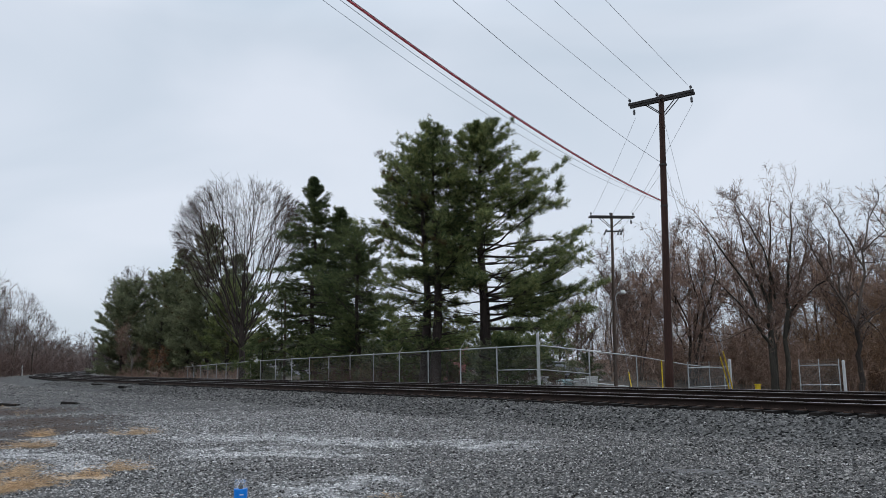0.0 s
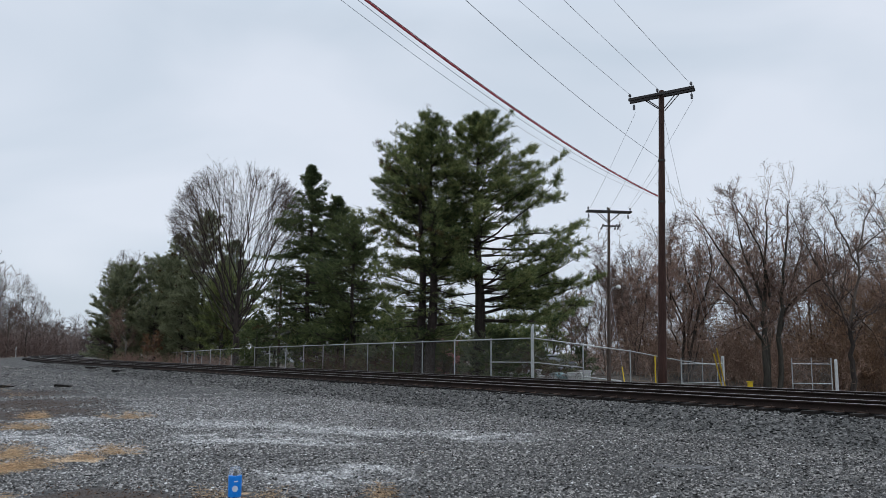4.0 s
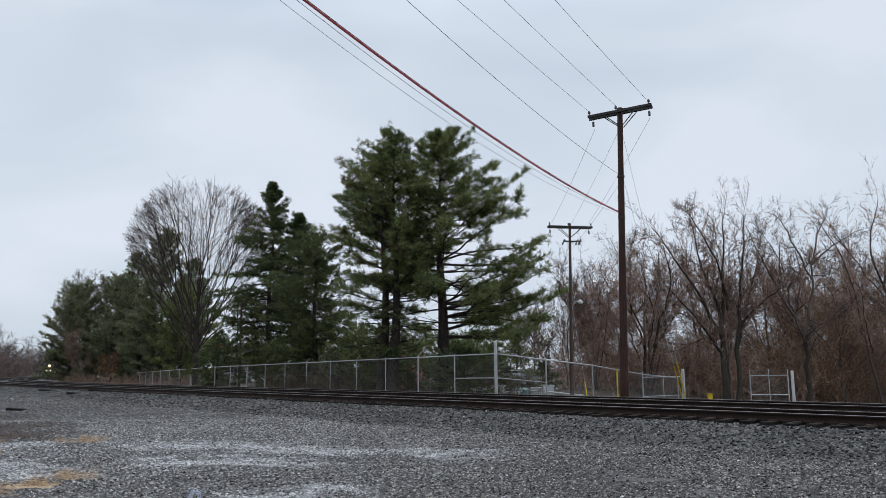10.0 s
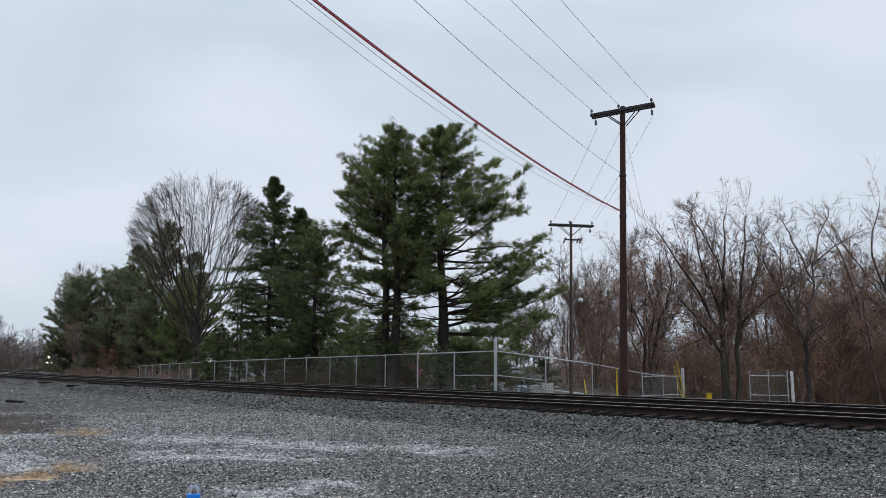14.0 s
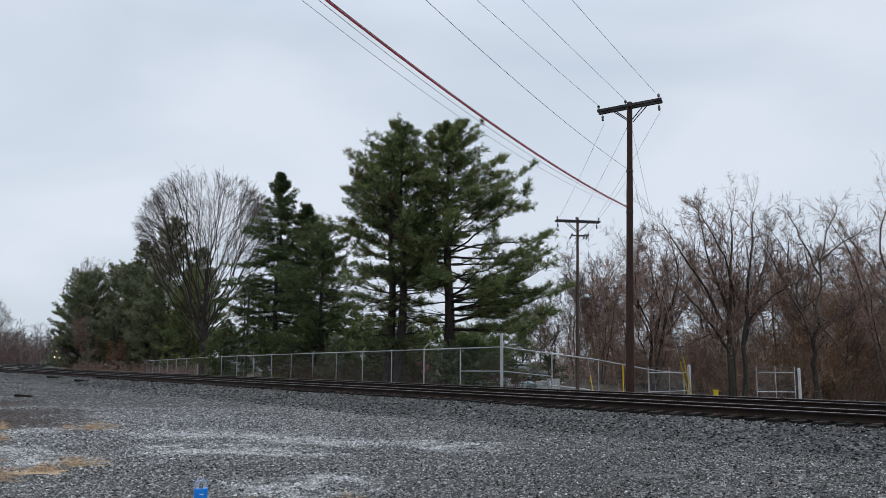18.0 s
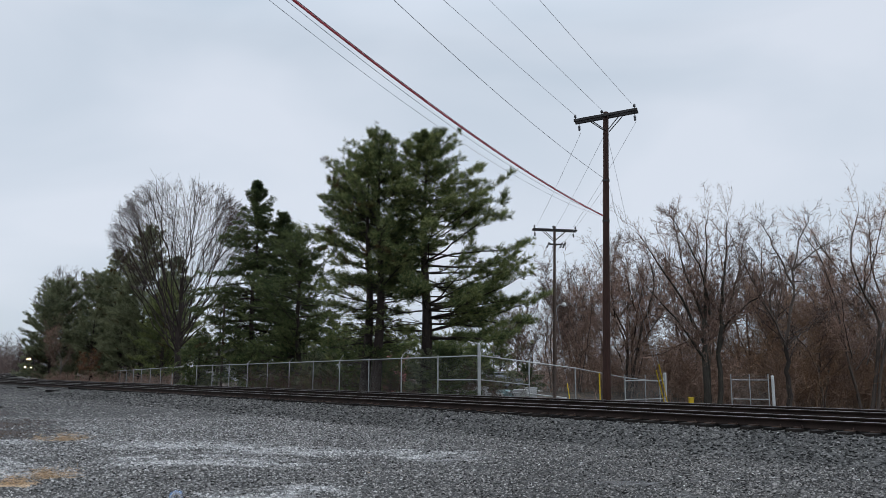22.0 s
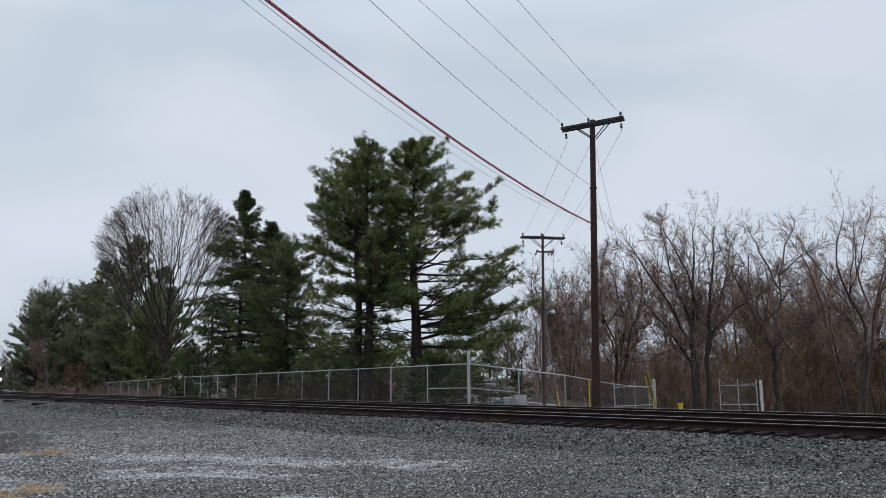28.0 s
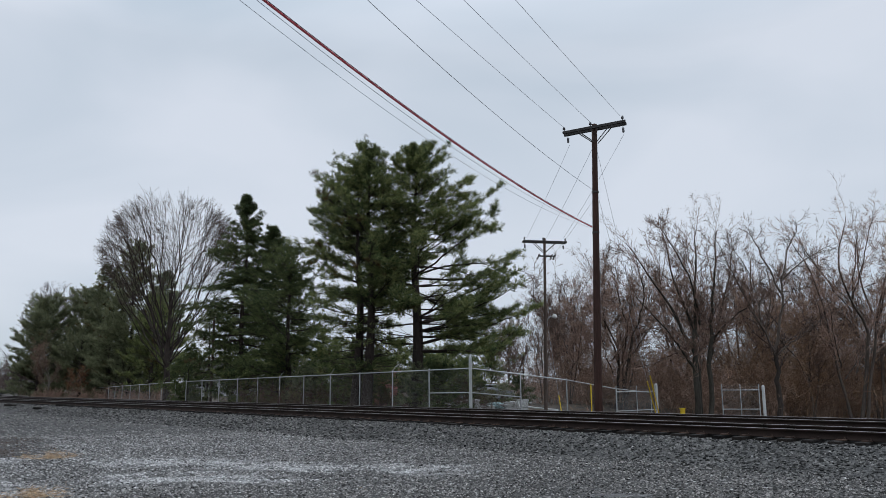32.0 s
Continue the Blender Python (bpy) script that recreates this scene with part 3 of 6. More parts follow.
def stones(name, x, y, size, mat, label, dust=None, lift=0.25):
    """Small angular stones, six corners each, lying on the ground."""
    n = len(x)
    rng = np.random.default_rng(len(name))
    z = heights(x, y) + wavy(x, y, 0.45, 3.0) * 0.035 + wavy(x, y, 1.7, 8.0) * 0.015 + size * lift
    corner = np.array([(-1.15, -0.75, -0.35), (1.15, -0.75, -0.35), (1.15, 0.75, -0.35), (-1.15, 0.75, -0.35), (-0.5, 0, 0.62), (0.5, 0, 0.62)])
    v = corner[None] * (0.6 + 0.55 * rng.random((n, 6, 1))) + rng.normal(0, 0.15, (n, 6, 3))
    yaw, tip = rng.random(n) * 2 * math.pi, rng.normal(0, 0.8, n)
    c, s = np.cos(yaw), np.sin(yaw)
    ct, st = np.cos(tip), np.sin(tip)
    vx, vy, vz = v[..., 0], v[..., 1] * ct[:, None] - v[..., 2] * st[:, None], v[..., 1] * st[:, None] + v[..., 2] * ct[:, None]
    v = np.stack([vx * c[:, None] - vy * s[:, None], vx * s[:, None] + vy * c[:, None], vz], 2) * size[:, None, None]
    v += np.stack([x, y, z], 1)[:, None]
    tri = np.array([(0, 1, 5), (0, 5, 4), (2, 3, 4), (2, 4, 5), (1, 2, 5), (3, 0, 4)])
    f = (np.arange(n)[:, None, None] * 6 + tri[None]).reshape(-1, 3)
    me = bulk(name, v.reshape(-1, 3), f, mat)
    d = np.zeros(n) if dust is None else dust
    me.attributes.new("dust", "FLOAT", "POINT").data.foreach_set("value", np.repeat(d, 6).astype(np.float32))
    return tagged(new(name, me), label, "gravel", kind="stuff")


def lot_stones():
    rng = np.random.default_rng(5)
    n = 215000
    y = 5.4 + 22 * rng.random(n) ** 1.45
    x = (rng.random(n) * 2 - 1) * (0.64 * y + 0.6)
    y[-34000:] = 26 + 62 * rng.random(34000) ** 1.3
    x[-34000:] = -0.66 * y[-34000:] + rng.random(34000) * 22
    s, d = beside(x, y)
    u, w = ragged(x, y)
    keep = (d < -2.9) & (d > -26) & (blots(u, w, STRAWY) < 0.35 + 0.5 * rng.random(n)) & (blots(u, w, SOILY) < 0.14 + 0.75 * rng.random(n) ** 3) & (blots(u, w, WET) < 0.2 + 0.6 * rng.random(n) ** 2)
    x, y, u, w = x[keep], y[keep], u[keep], w[keep]
    size = 0.006 + 0.013 * rng.random(len(x)) ** 2.0 + 0.0004 * y
    speck = wavy(x, y, 1.3, 21.0)
    fleck = wavy(x, y, 4.5, 61.0)
    wide = np.clip(1.3 - np.hypot((x + 8.0) / 10.0, (y - 19) / 13.0), 0, 1)
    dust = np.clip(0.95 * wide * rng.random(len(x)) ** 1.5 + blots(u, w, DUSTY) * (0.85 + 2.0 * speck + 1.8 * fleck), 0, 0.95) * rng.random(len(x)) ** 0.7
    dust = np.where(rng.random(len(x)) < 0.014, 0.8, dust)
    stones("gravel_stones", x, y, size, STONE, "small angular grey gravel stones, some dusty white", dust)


def ballast_stones():
    rng = np.random.default_rng(6)
    n = 70000
    s = -24 + 92 * rng.random(n) ** 1.25
    d = np.where(rng.random(n) < 0.76, -3.3 + 2.7 * rng.random(n), -0.6 + 6.4 * rng.random(n))
    h = np.interp(s, LINE_S, LINE[:, 2])
    x = np.interp(s, LINE_S, LINE[:, 0]) + d * np.cos(h)
    y = np.interp(s, LINE_S, LINE[:, 1]) + d * np.sin(h)
    size = 0.015 + 0.022 * rng.random(n) + 0.0003 * np.clip(s, 0, 80)
    dust = np.where(rng.random(n) < 0.008, 0.8, 0.0)
    stones("ballast_stones", x, y, size, BALLAST, "coarse angular blue-grey ballast stones banked beside the ties", dust, 0.15)


# ---- the two tracks ----
def rail_mesh(name, off, lo, hi, head):
    """A flat-bottomed rail along the line; head: its running surface alone."""
    if head:
        prof = [(-0.034, 0.178), (-0.03, 0.1825), (0.03, 0.1825), (0.034, 0.178)]
    else:
        prof = [(-0.075, 0.0), (-0.075, 0.012), (-0.012, 0.032), (-0.009, 0.13), (-0.036, 0.142), (-0.036, 0.176), (0.036, 0.176), (0.036, 0.142), (0.009, 0.13), (0.012, 0.032), (0.075, 0.012), (0.075, 0.0)]
    ss = [lo] + [s for s in np.arange(-70, 900, 4.0) if lo < s < hi] + [hi]
    v = []
    for s in ss:
        m = on_line(s, off, TIE_Z)
        v += [tuple(m @ Vector((px, 0, pz))) for px, pz in prof]
    n = len(prof)
    f = [(i * n + k, i * n + (k + 1) % n, (i + 1) * n + (k + 1) % n, (i + 1) * n + k) for i in range(len(ss) - 1) for k in range(n)]
    return bulk(name, v, f, RAIL_TOP if head else RAIL)


def tracks():
    tie = Shape().box(2.6, 0.23, 0.18, pose(0, 0, -0.09), 0.015).data("tie")
    tie.materials.append(TIE)
    plate = Shape().box(0.34, 0.19, 0.022, pose(0, 0, 0.011)).box(0.02, 0.02, 0.05, pose(0.1, 0.06, 0.035)).box(0.02, 0.02, 0.05, pose(-0.1, -0.06, 0.035)).data("tie_plate")
    plate.materials.append(PLATE)
    rng = np.random.default_rng(9)
    for name, off, label, near in (("track_near", 0.75, "railway track with rusty rails, bright heads and dark wooden ties", 260), ("track_far", 4.95, "second railway track with rusty rails on dark ties", 40)):
        top = thing(name, pose(0, 0, 0), label, "track", "railway tracks", "structure")
        for side in (-0.755, 0.755):
            rail = part("rail", rail_mesh("rail", off + side, -70, 820, False), RAIL, top)
            part("rail_head", rail_mesh("rail_head", off + side, -70, 820, True), RAIL_TOP, rail, "worn bright running surface")
        for k in range(near):
            s = -28 + k * 0.5
            m = on_line(s + rng.normal(0, 0.015), off + rng.normal(0, 0.035), TIE_Z + rng.normal(0, 0.006)) @ pose(0, 0, 0, 0, 0, rng.normal(0, 0.5))
            ob = part("tie", tie, TIE, top, at=m)
            if k < 170:
                for side in (-0.755, 0.755):
                    part("tie_plate", plate, PLATE, ob, at=pose(side, 0, 0))
        rest = Shape()
        for s in np.arange(-28 + near * 0.5, 400, 0.5):
            rest.box(2.6, 0.23, 0.18, on_line(s, off, TIE_Z - 0.09))
        tagged(part("far_ties", rest, TIE, top), kind="stuff")


# ---- chain-link fence ----
FENCE_H = 2.15


def fence_mesh_panel(name, a, b, low=0.05, high=FENCE_H - 0.03, step=0.085, r=0.0014):
    """Crossed wires between two posts; a and b are their feet."""
    a, b = Vector(a), Vector(b)
    L, h = (b - a).length, high - low
    pa, pb = [], []
    n = int((L + h) / step)
    for k in range(1, n):
        c = k * step
        x0, x1 = max(0.0, c - h), min(L, c)
        for up in (True, False):
            za, zb = (c - x0, c - x1) if up else (h - (c - x0), h - (c - x1))
            pa.append(a.lerp(b, x0 / L) + Vector((0, 0, low + za)))
            pb.append(a.lerp(b, x1 / L) + Vector((0, 0, low + zb)))
    return tubes(name, np.array([p[:] for p in pa]), np.array([p[:] for p in pb]), np.full(len(pa), r), np.full(len(pa), r), WIRE_MESH)


def fence(places, tops, label, group, arms=True, mid=(), step=0.085):
    top = thing("chain_link_fence", pose(0, 0, 0), label, "fence", group)
    feet = [Vector((x, y, z - FENCE_H)) for (x, y), z in zip(places, tops)]
    for i, p in enumerate(feet):
        part("post", Shape().rod((p.x, p.y, min(p.z, ground_at(p.x, p.y)) - 0.2), p + Vector((0, 0, FENCE_H)), 0.032, n=8).lathe([(0.036, 0), (0.036, 0.03), (0.012, 0.06)], 8, Matrix.Translation(p + Vector((0, 0, FENCE_H - 0.01)))), GALVANISED, top)
        if arms and i % 2 == 0:
            side = Vector((0.20, 0.16, 0.30))
            part("barb_arm", Shape().rod(p + Vector((0, 0, FENCE_H)), p + side + Vector((0, 0, FENCE_H)), 0.014, 0.01, 5), GALVANISED, top)
    for i, (p, q) in enumerate(zip(feet, feet[1:])):
        up = Vector((0, 0, FENCE_H - 0.03))
        part("top_rail", Shape().rod(p + up, q + up, 0.027, n=8), GALVANISED, top)
        part("wire_mesh", fence_mesh_panel("wire_mesh", p, q, step=step), WIRE_MESH, top)
        if i in mid:
            up = Vector((0, 0, FENCE_H * 0.47))
            part("mid_rail", Shape().rod(p + up, q + up, 0.025, n=8), GALVANISED, top)
    return top


def fences():
    c = Vector((4.2, 36.5))
    left = [c + Vector((-1.755, 2.49)) * k for k in range(12)]
    fence([p[:] for p in left], [2.31 - 0.036 * k for k in range(12)], "galvanised chain-link fence with top rail along the railway", "railway fence", mid=(0,))
    end = Vector((-16.6, 66.6))
    fence([(end + Vector((-2.57, 5.53)) * k)[:] for k in range(13)], [1.88 - 0.06 * k for k in range(13)], "far galvanised chain-link fence before dark evergreens", "railway fence", arms=False, step=0.2)
    p, q = end, end + Vector((0.75, -0.5))
    brace = thing("fence_brace", pose(0, 0, 0), "leaning steel brace at the end of the fence", "fence brace")
    part("brace_tube", Shape().rod((p.x, p.y, ground_at(*p) - 0.1), (q.x, q.y, 1.86), 0.025), GALVANISED, brace)
    d = Vector((0.815, 0.58))
    right = [c + d * s for s in (3.29, 6.67, 10.75)]
    fence([(c + d * 0.06)[:]] + [p[:] for p in right] + [(c + d * 13.9)[:]], [2.31, 2.05, 1.76, 1.26, 1.02], "galvanised chain-link fence running down beside the drive", "railway fence", arms=False, mid=(0,))
    z = 2.31 - FENCE_H
    post = thing("corner_post", pose(c.x, c.y, z), "thick pale steel corner post of the chain-link fence", "fence post")
    part("tube", Shape().lathe([(0.07, -0.2), (0.07, 2.6), (0.05, 2.66), (0.02, 2.7)], 12), GALVANISED, post)
    for h in (0.4, 0.95, 1.5, 2.05):
        part("tension_band", Shape().lathe([(0.078, h), (0.078, h + 0.04)], 12), GALVANISED, post)
    guard = c + d * 8.6 - Vector((0.08, 0.3))
    marker = thing("yellow_marker_post", pose(guard.x, guard.y, ground_at(*guard)), "slim yellow marker post beside the wooden pole", "marker post")
    part("tube", Shape().lathe([(0.035, -0.1), (0.035, 2.1), (0.02, 2.14)], 10), YELLOW, marker)


def gate_leaf(top, a, b, z0, z1, wires=3):
    """A framed wire gate between a and b on the plan."""
    A, B = Vector(a), Vector(b)
    for t, r in ((0.0, 0.03), (0.5, 0.024), (1.0, 0.03)):
        p = A.lerp(B, t)
        part("upright", Shape().rod((p.x, p.y, z0), (p.x, p.y, z1 + 0.32), r), GALVANISED, top)
    for z in (z0 + 0.06, z0 + (z1 - z0) * 0.45, z1):
        part("gate_rail", Shape().rod((A.x, A.y, z), (B.x, B.y, z), 0.024), GALVANISED, top)
    for k in range(wires):
        z = z1 + 0.09 * (k + 1)
        part("barbed_wire", Shape().rod((A.x, A.y, z), (B.x, B.y, z), 0.006, n=4), WIRE_MESH, top)
    part("wire_mesh", fence_mesh_panel("wire_mesh", (A.x, A.y, z0), (B.x, B.y, z0), 0.06, z1 - z0, 0.06, 0.0024), GALVANISED, top)


def gates():
    g1 = thing("drive_gate", pose(0, 0, 0), "open galvanised wire gate leaf with barbed strands", "gate", "drive gates")
    gate_leaf(g1, (12.6, 41.6), (15.5, 43.6), -0.75, 1.08)
    p = Vector((15.65, 44.0))
    part("gate_post", Shape().lathe([(0.085, ground_at(*p) - 0.2), (0.085, 1.42), (0.06, 1.5)], 14, pose(p.x, p.y, 0)), WHITE_STEEL, g1, "thick white-painted gate post")
    g2 = thing("drive_gate", pose(0, 0, 0), "open galvanised wire gate leaf with barbed strands", "gate", "drive gates")
    gate_leaf(g2, (18.74, 42.3), (20.6, 41.8), -0.75, 1.12)
    p = Vector((20.85, 41.8))
    part("gate_post", Shape().lathe([(0.08, ground_at(*p) - 0.2), (0.08, 1.3), (0.055, 1.37)], 14, pose(p.x, p.y, 0)), WHITE_STEEL, g2, "thick white-painted gate post")


# ---- poles, arms and wires ----
P1, P2, P0 = Vector((8.66, 30.0, 0.0)), Vector((9.92, 46.0, 0.0)), Vector((-8.05, 2.77, 0.0))  # at the height of their arms


def insulator(parent, at):
    part("insulator", Shape().lathe([(0.02, 0), (0.022, 0.05), (0.06, 0.07), (0.045, 0.1), (0.06, 0.12), (0.04, 0.16), (0.015, 0.19)], 10), INSULATOR, parent, at=at)


def utility_pole(p, top_z, lean, arm_turn, arm_len, wood, label, arm_z, arms=2, tilt=0.0, girth=0.165):
    z = ground_at(p.x, p.y)
    h = top_z - z
    m = pose(p.x - h * math.tan(radians(lean)), p.y, z) @ pose(0, 0, 0, 0, lean, 0)
    pole = thing("utility_pole", m, label, "utility pole", "line poles")
    n = 10
    part("shaft", Shape().lathe([(girth * (1 - 0.36 * k / n + 0.03 * math.sin(k * 2.1)), -0.4 + (h + 0.4) * k / n) for k in range(n + 1)] + [(0.3 * girth, h + 0.03)], 16), wood, pole, smooth=True)
    az = arm_z - z
    turn = pose(0, 0, az, 0, 0, arm_turn) @ pose(0, 0, 0, 0, -tilt, 0)
    for side in ((-1, 1) if arms == 2 else (-1,)):
        arm = part("crossarm", Shape().box(arm_len, 0.09, 0.115, pose(0, 0, 0), 0.012), ARM_WOOD, pole, at=turn @ pose(0, side * 0.165, 0))
        for x in (-arm_len * 0.25, arm_len * 0.25):
            part("brace", Shape().rod((x, side * 0.03, -0.06), (0.05 * (1 if x > 0 else -1), side * -0.02, -0.62), 0.022, n=5), ARM_WOOD, arm)
    for x in (-arm_len * 0.47, -0.12 if arms == 2 else 0.06, arm_len * 0.46):
        insulator(pole, turn @ pose(x, -0.165, 0.06))
    for x in (-arm_len * 0.44, arm_len * 0.44):
        part("hanging_insulator", Shape().lathe([(0.012, 0), (0.012, -0.1), (0.05, -0.12), (0.05, -0.2), (0.035, -0.22), (0.05, -0.24), (0.05, -0.32), (0.012, -0.36)], 8), INSULATOR, pole, at=turn @ pose(x, 0.16, -0.06) @ pose(0, 0, 0, -20, 0, 0))
    return pole, m, turn


def poles():
    pole, m, turn = utility_pole(P1, 11.95, 1.5, -24, 2.55, POLE_WOOD, "tall dark creosoted wooden utility pole with a double crossarm", 11.79, 2, 6.0)
    for h in (7.2, 8.85):
        part("pole_band", Shape().lathe([(0.145, h), (0.145, h + 0.07)], 14), ARM_WOOD, pole)
    pole2, m2, turn2 = utility_pole(P2, 10.2, 1.1, 2, 2.7, POLE_GREY, "weathered grey wooden utility pole with crossarm and street light", 9.98, 2, girth=0.115)
    z2 = ground_at(P2.x, P2.y)
    part("side_bracket", Shape().box(0.9, 0.08, 0.09, pose(0.12, -0.1, 9.1 - z2)), ARM_WOOD, pole2)
    for x in (-0.42, 0.38, 0.55):
        part("fuse_cutout", Shape().lathe([(0.05, -0.18), (0.06, -0.1), (0.035, 0.0), (0.06, 0.1), (0.04, 0.18)], 8), INSULATOR, pole2, at=pose(x, -0.16, 9.05 - z2) @ pose(0, 0, 0, 0, 25, 0))
    lamp = part("lamp_arm", Shape().pipe([(0.08, 0, 5.1 - z2), (0.16, -0.03, 5.36 - z2), (0.28, -0.07, 5.48 - z2), (0.42, -0.1, 5.5 - z2)], 0.028), GALVANISED, pole2)
    part("lamp_head", Shape().lathe([(0.03, 0.16), (0.11, 0.12), (0.15, 0.02), (0.15, -0.03), (0.06, -0.09)], 12, pose(0.54, -0.12, 5.46 - z2)), WHITE_STEEL, lamp, "pale street light head")
    utility_pole(P0, 11.9, 0, -32, 2.55, POLE_WOOD, "tall dark wooden utility pole carrying the near end of the wires", 11.6)


def wire(name, a, b, sag, r, mat, label, n=24):
    a, b = Vector(a), Vector(b)
    pts = [a.lerp(b, k / n) - Vector((0, 0, sag * 4 * (k / n) * (1 - k / n))) for k in range(n + 1)]
    ob = part(name, Shape().pipe(pts, r, 5), mat, None, label)
    return tagged(ob, label, "wire", "line wires")


def wires():
    m1 = pose(P1.x, P1.y, 11.79, 0, 0, -24) @ pose(0, 0, 0, 0, -6, 0)
    m2 = pose(P2.x, P2.y, 9.98, 0, 0, 2)
    m0 = pose(P0.x, P0.y, 11.6, 0, 0, -32)
    for x1, x0 in ((-1.2, -1.2), (-0.12, -0.12), (1.08, 1.08)):
        wire("line_wire", m0 @ Vector((x0, 0, 0.25)), m1 @ Vector((x1, -0.165, 0.25)), 0.1, 0.0075, WIRE_DARK, "thin grey overhead line wire")
    for x1, x2 in ((-1.12, -1.15), (0.0, 0.06), (1.12, 1.12)):
        wire("line_wire", m1 @ Vector((x1, 0.25, -0.4)), m2 @ Vector((x2, -0.165, 0.2)), 0.1, 0.007, WIRE_DARK, "thin grey overhead line wire")
    wire("neutral_wire", (P0.x, P0.y, 11.3), (P1.x - 0.18, P1.y, 9.22), 0.72, 0.008, WIRE_DARK, "thin grey neutral wire below the crossarm")
    wire("neutral_wire", (P1.x, P1.y + 0.15, 9.0), (P2.x, P2.y - 0.1, 8.6), 0.1, 0.007, WIRE_DARK, "thin grey neutral wire below the crossarm")
    wire("signal_cable", (P0.x, P0.y, 9.48), (P1.x - 0.26, P1.y, 7.69), 0.77, 0.023, CABLE_RED, "thick dark red sagging overhead cable")
    wire("signal_cable", (P0.x, P0.y, 9.52), (P1.x - 0.26, P1.y, 7.73), 0.77, 0.008, CABLE_BLACK, "black cable lashed along the red one")
    wire("service_wire", (P0.x, P0.y, 9.73), (P1.x - 0.26, P1.y, 7.72), 1.06, 0.006, WIRE_DARK, "thin slack service wire")
    wire("service_wire", (P0.x, P0.y, 9.6), (P1.x - 0.26, P1.y, 7.65), 1.2, 0.005, WIRE_DARK, "thin slack service wire")
    wire("service_wire", (P2.x, P2.y, 8.5), (-3.5, 70, 7.4), 0.3, 0.006, WIRE_DARK, "thin wire running off behind the pines")
    wire("service_wire", (P2.x, P2.y, 8.0), (-6, 66, 6.4), 0.3, 0.006, WIRE_DARK, "thin wire running off behind the pines")
    wire("distant_wire", (14.0, 62, 6.9), (60.0, 70, 7.2), 0.25, 0.01, WIRE_DARK, "distant wire along the edge of the wood")
    # guys and their yellow guards
    for (tx, ty, tz), (bx, by) in (((P1.x, P1.y, 11.2), (14.55, 40.2)), ((P1.x, P1.y, 9.1), (14.45, 40.3)), ((P2.x, P2.y, 5.2), (9.87, 42.3))):
        z = ground_at(bx, by)
        a, b = Vector((tx, ty, tz)), Vector((bx, by, z - 0.1))
        g = thing("guy_wire", pose(bx, by, z), "steel guy wire with a yellow plastic guard at its foot", "guy wire", "guy wires")
        o = Vector((bx, by, z))
        part("strand", Shape().rod(b - o, a - o, 0.006, n=5), WIRE_DARK, g)
        k = 3.9 / (a - b).length if tz > 8 else 1.9 / (a - b).length
        part("guard", Shape().rod(b - o, b.lerp(a, k) - o, 0.034, 0.03, 8), YELLOW, g)


# ---- trees ----
def bare_tree(seed, height, spread, trunk_r, forks=3, levels=5, kids=4, low=0.25, lift=0.35, wiggle=0.16, twig=0.006, fine=1.0, upright=0.0, shrink=0.62):
    """Segments of a leafless tree: (a, b, ra, rb, level)."""
    rng = random.Random(seed)
    out = []

    def rand_dir():
        while True:
            q = Vector((rng.uniform(-1, 1), rng.uniform(-1, 1), rng.uniform(-1, 1)))
            if 0.05 < q.length < 1:
                return q.normalized()

    def grow(p, d, length, r, level):
        steps = (7, 6, 5, 4, 3, 2)[min(level, 5)]
        end_r = max(twig, r * (0.35 if level else 0.55))
        spots = []
        for k in range(steps):
            d = (d + rand_dir() * wiggle * (0.5 if level == 0 else 1.0) + Vector((0, 0, lift * 0.22 if level else 0.05))).normalized()
            q = p + d * length / steps
            ra, rb = r + (end_r - r) * k / steps, r + (end_r - r) * (k + 1) / steps
            out.append((p[:], q[:], ra, rb, level))
            p = q
            spots.append((p, d, rb, (k + 1) / steps))
        if level >= levels:
            return
        n = forks if level == 0 else max(2, round(kids * (fine if level >= levels - 2 else 1.0)))
        for j in range(n):
            t = (low + (1 - low) * (j + rng.random()) / n) if level == 0 else 0.2 + 0.8 * (j + rng.random()) / n
            sp, sd, sr, _ = spots[min(steps - 1, int(t * steps))]
            out_dir = rand_dir()
            out_dir = (out_dir - sd * out_dir.dot(sd)).normalized()
            angle = rng.uniform(0.4, 0.9) if level else rng.uniform(0.3, 0.75) * spread
            nd = (sd * math.cos(angle) + out_dir * math.sin(angle) + Vector((0, 0, upright))).normalized()
            reach = length * (shrink + 0.15 * rng.random()) * (1.1 - 0.45 * t if level else 1.0 - 0.25 * t)
            grow(sp, nd, reach, max(twig, sr * rng.uniform(0.5, 0.75)), level + 1)
        if level:
            grow(p, d, length * shrink * 0.9, end_r, level + 1)

    grow(Vector((0, 0, -0.3)), Vector((rng.gauss(0, 0.04), rng.gauss(0, 0.04), 1)).normalized(), height * 0.5, trunk_r, 0)
    top = max(s[1][2] for s in out)
    k = height / top
    return [(tuple(c * k for c in a), tuple(c * k for c in b), ra, rb, lv) for a, b, ra, rb, lv in out]


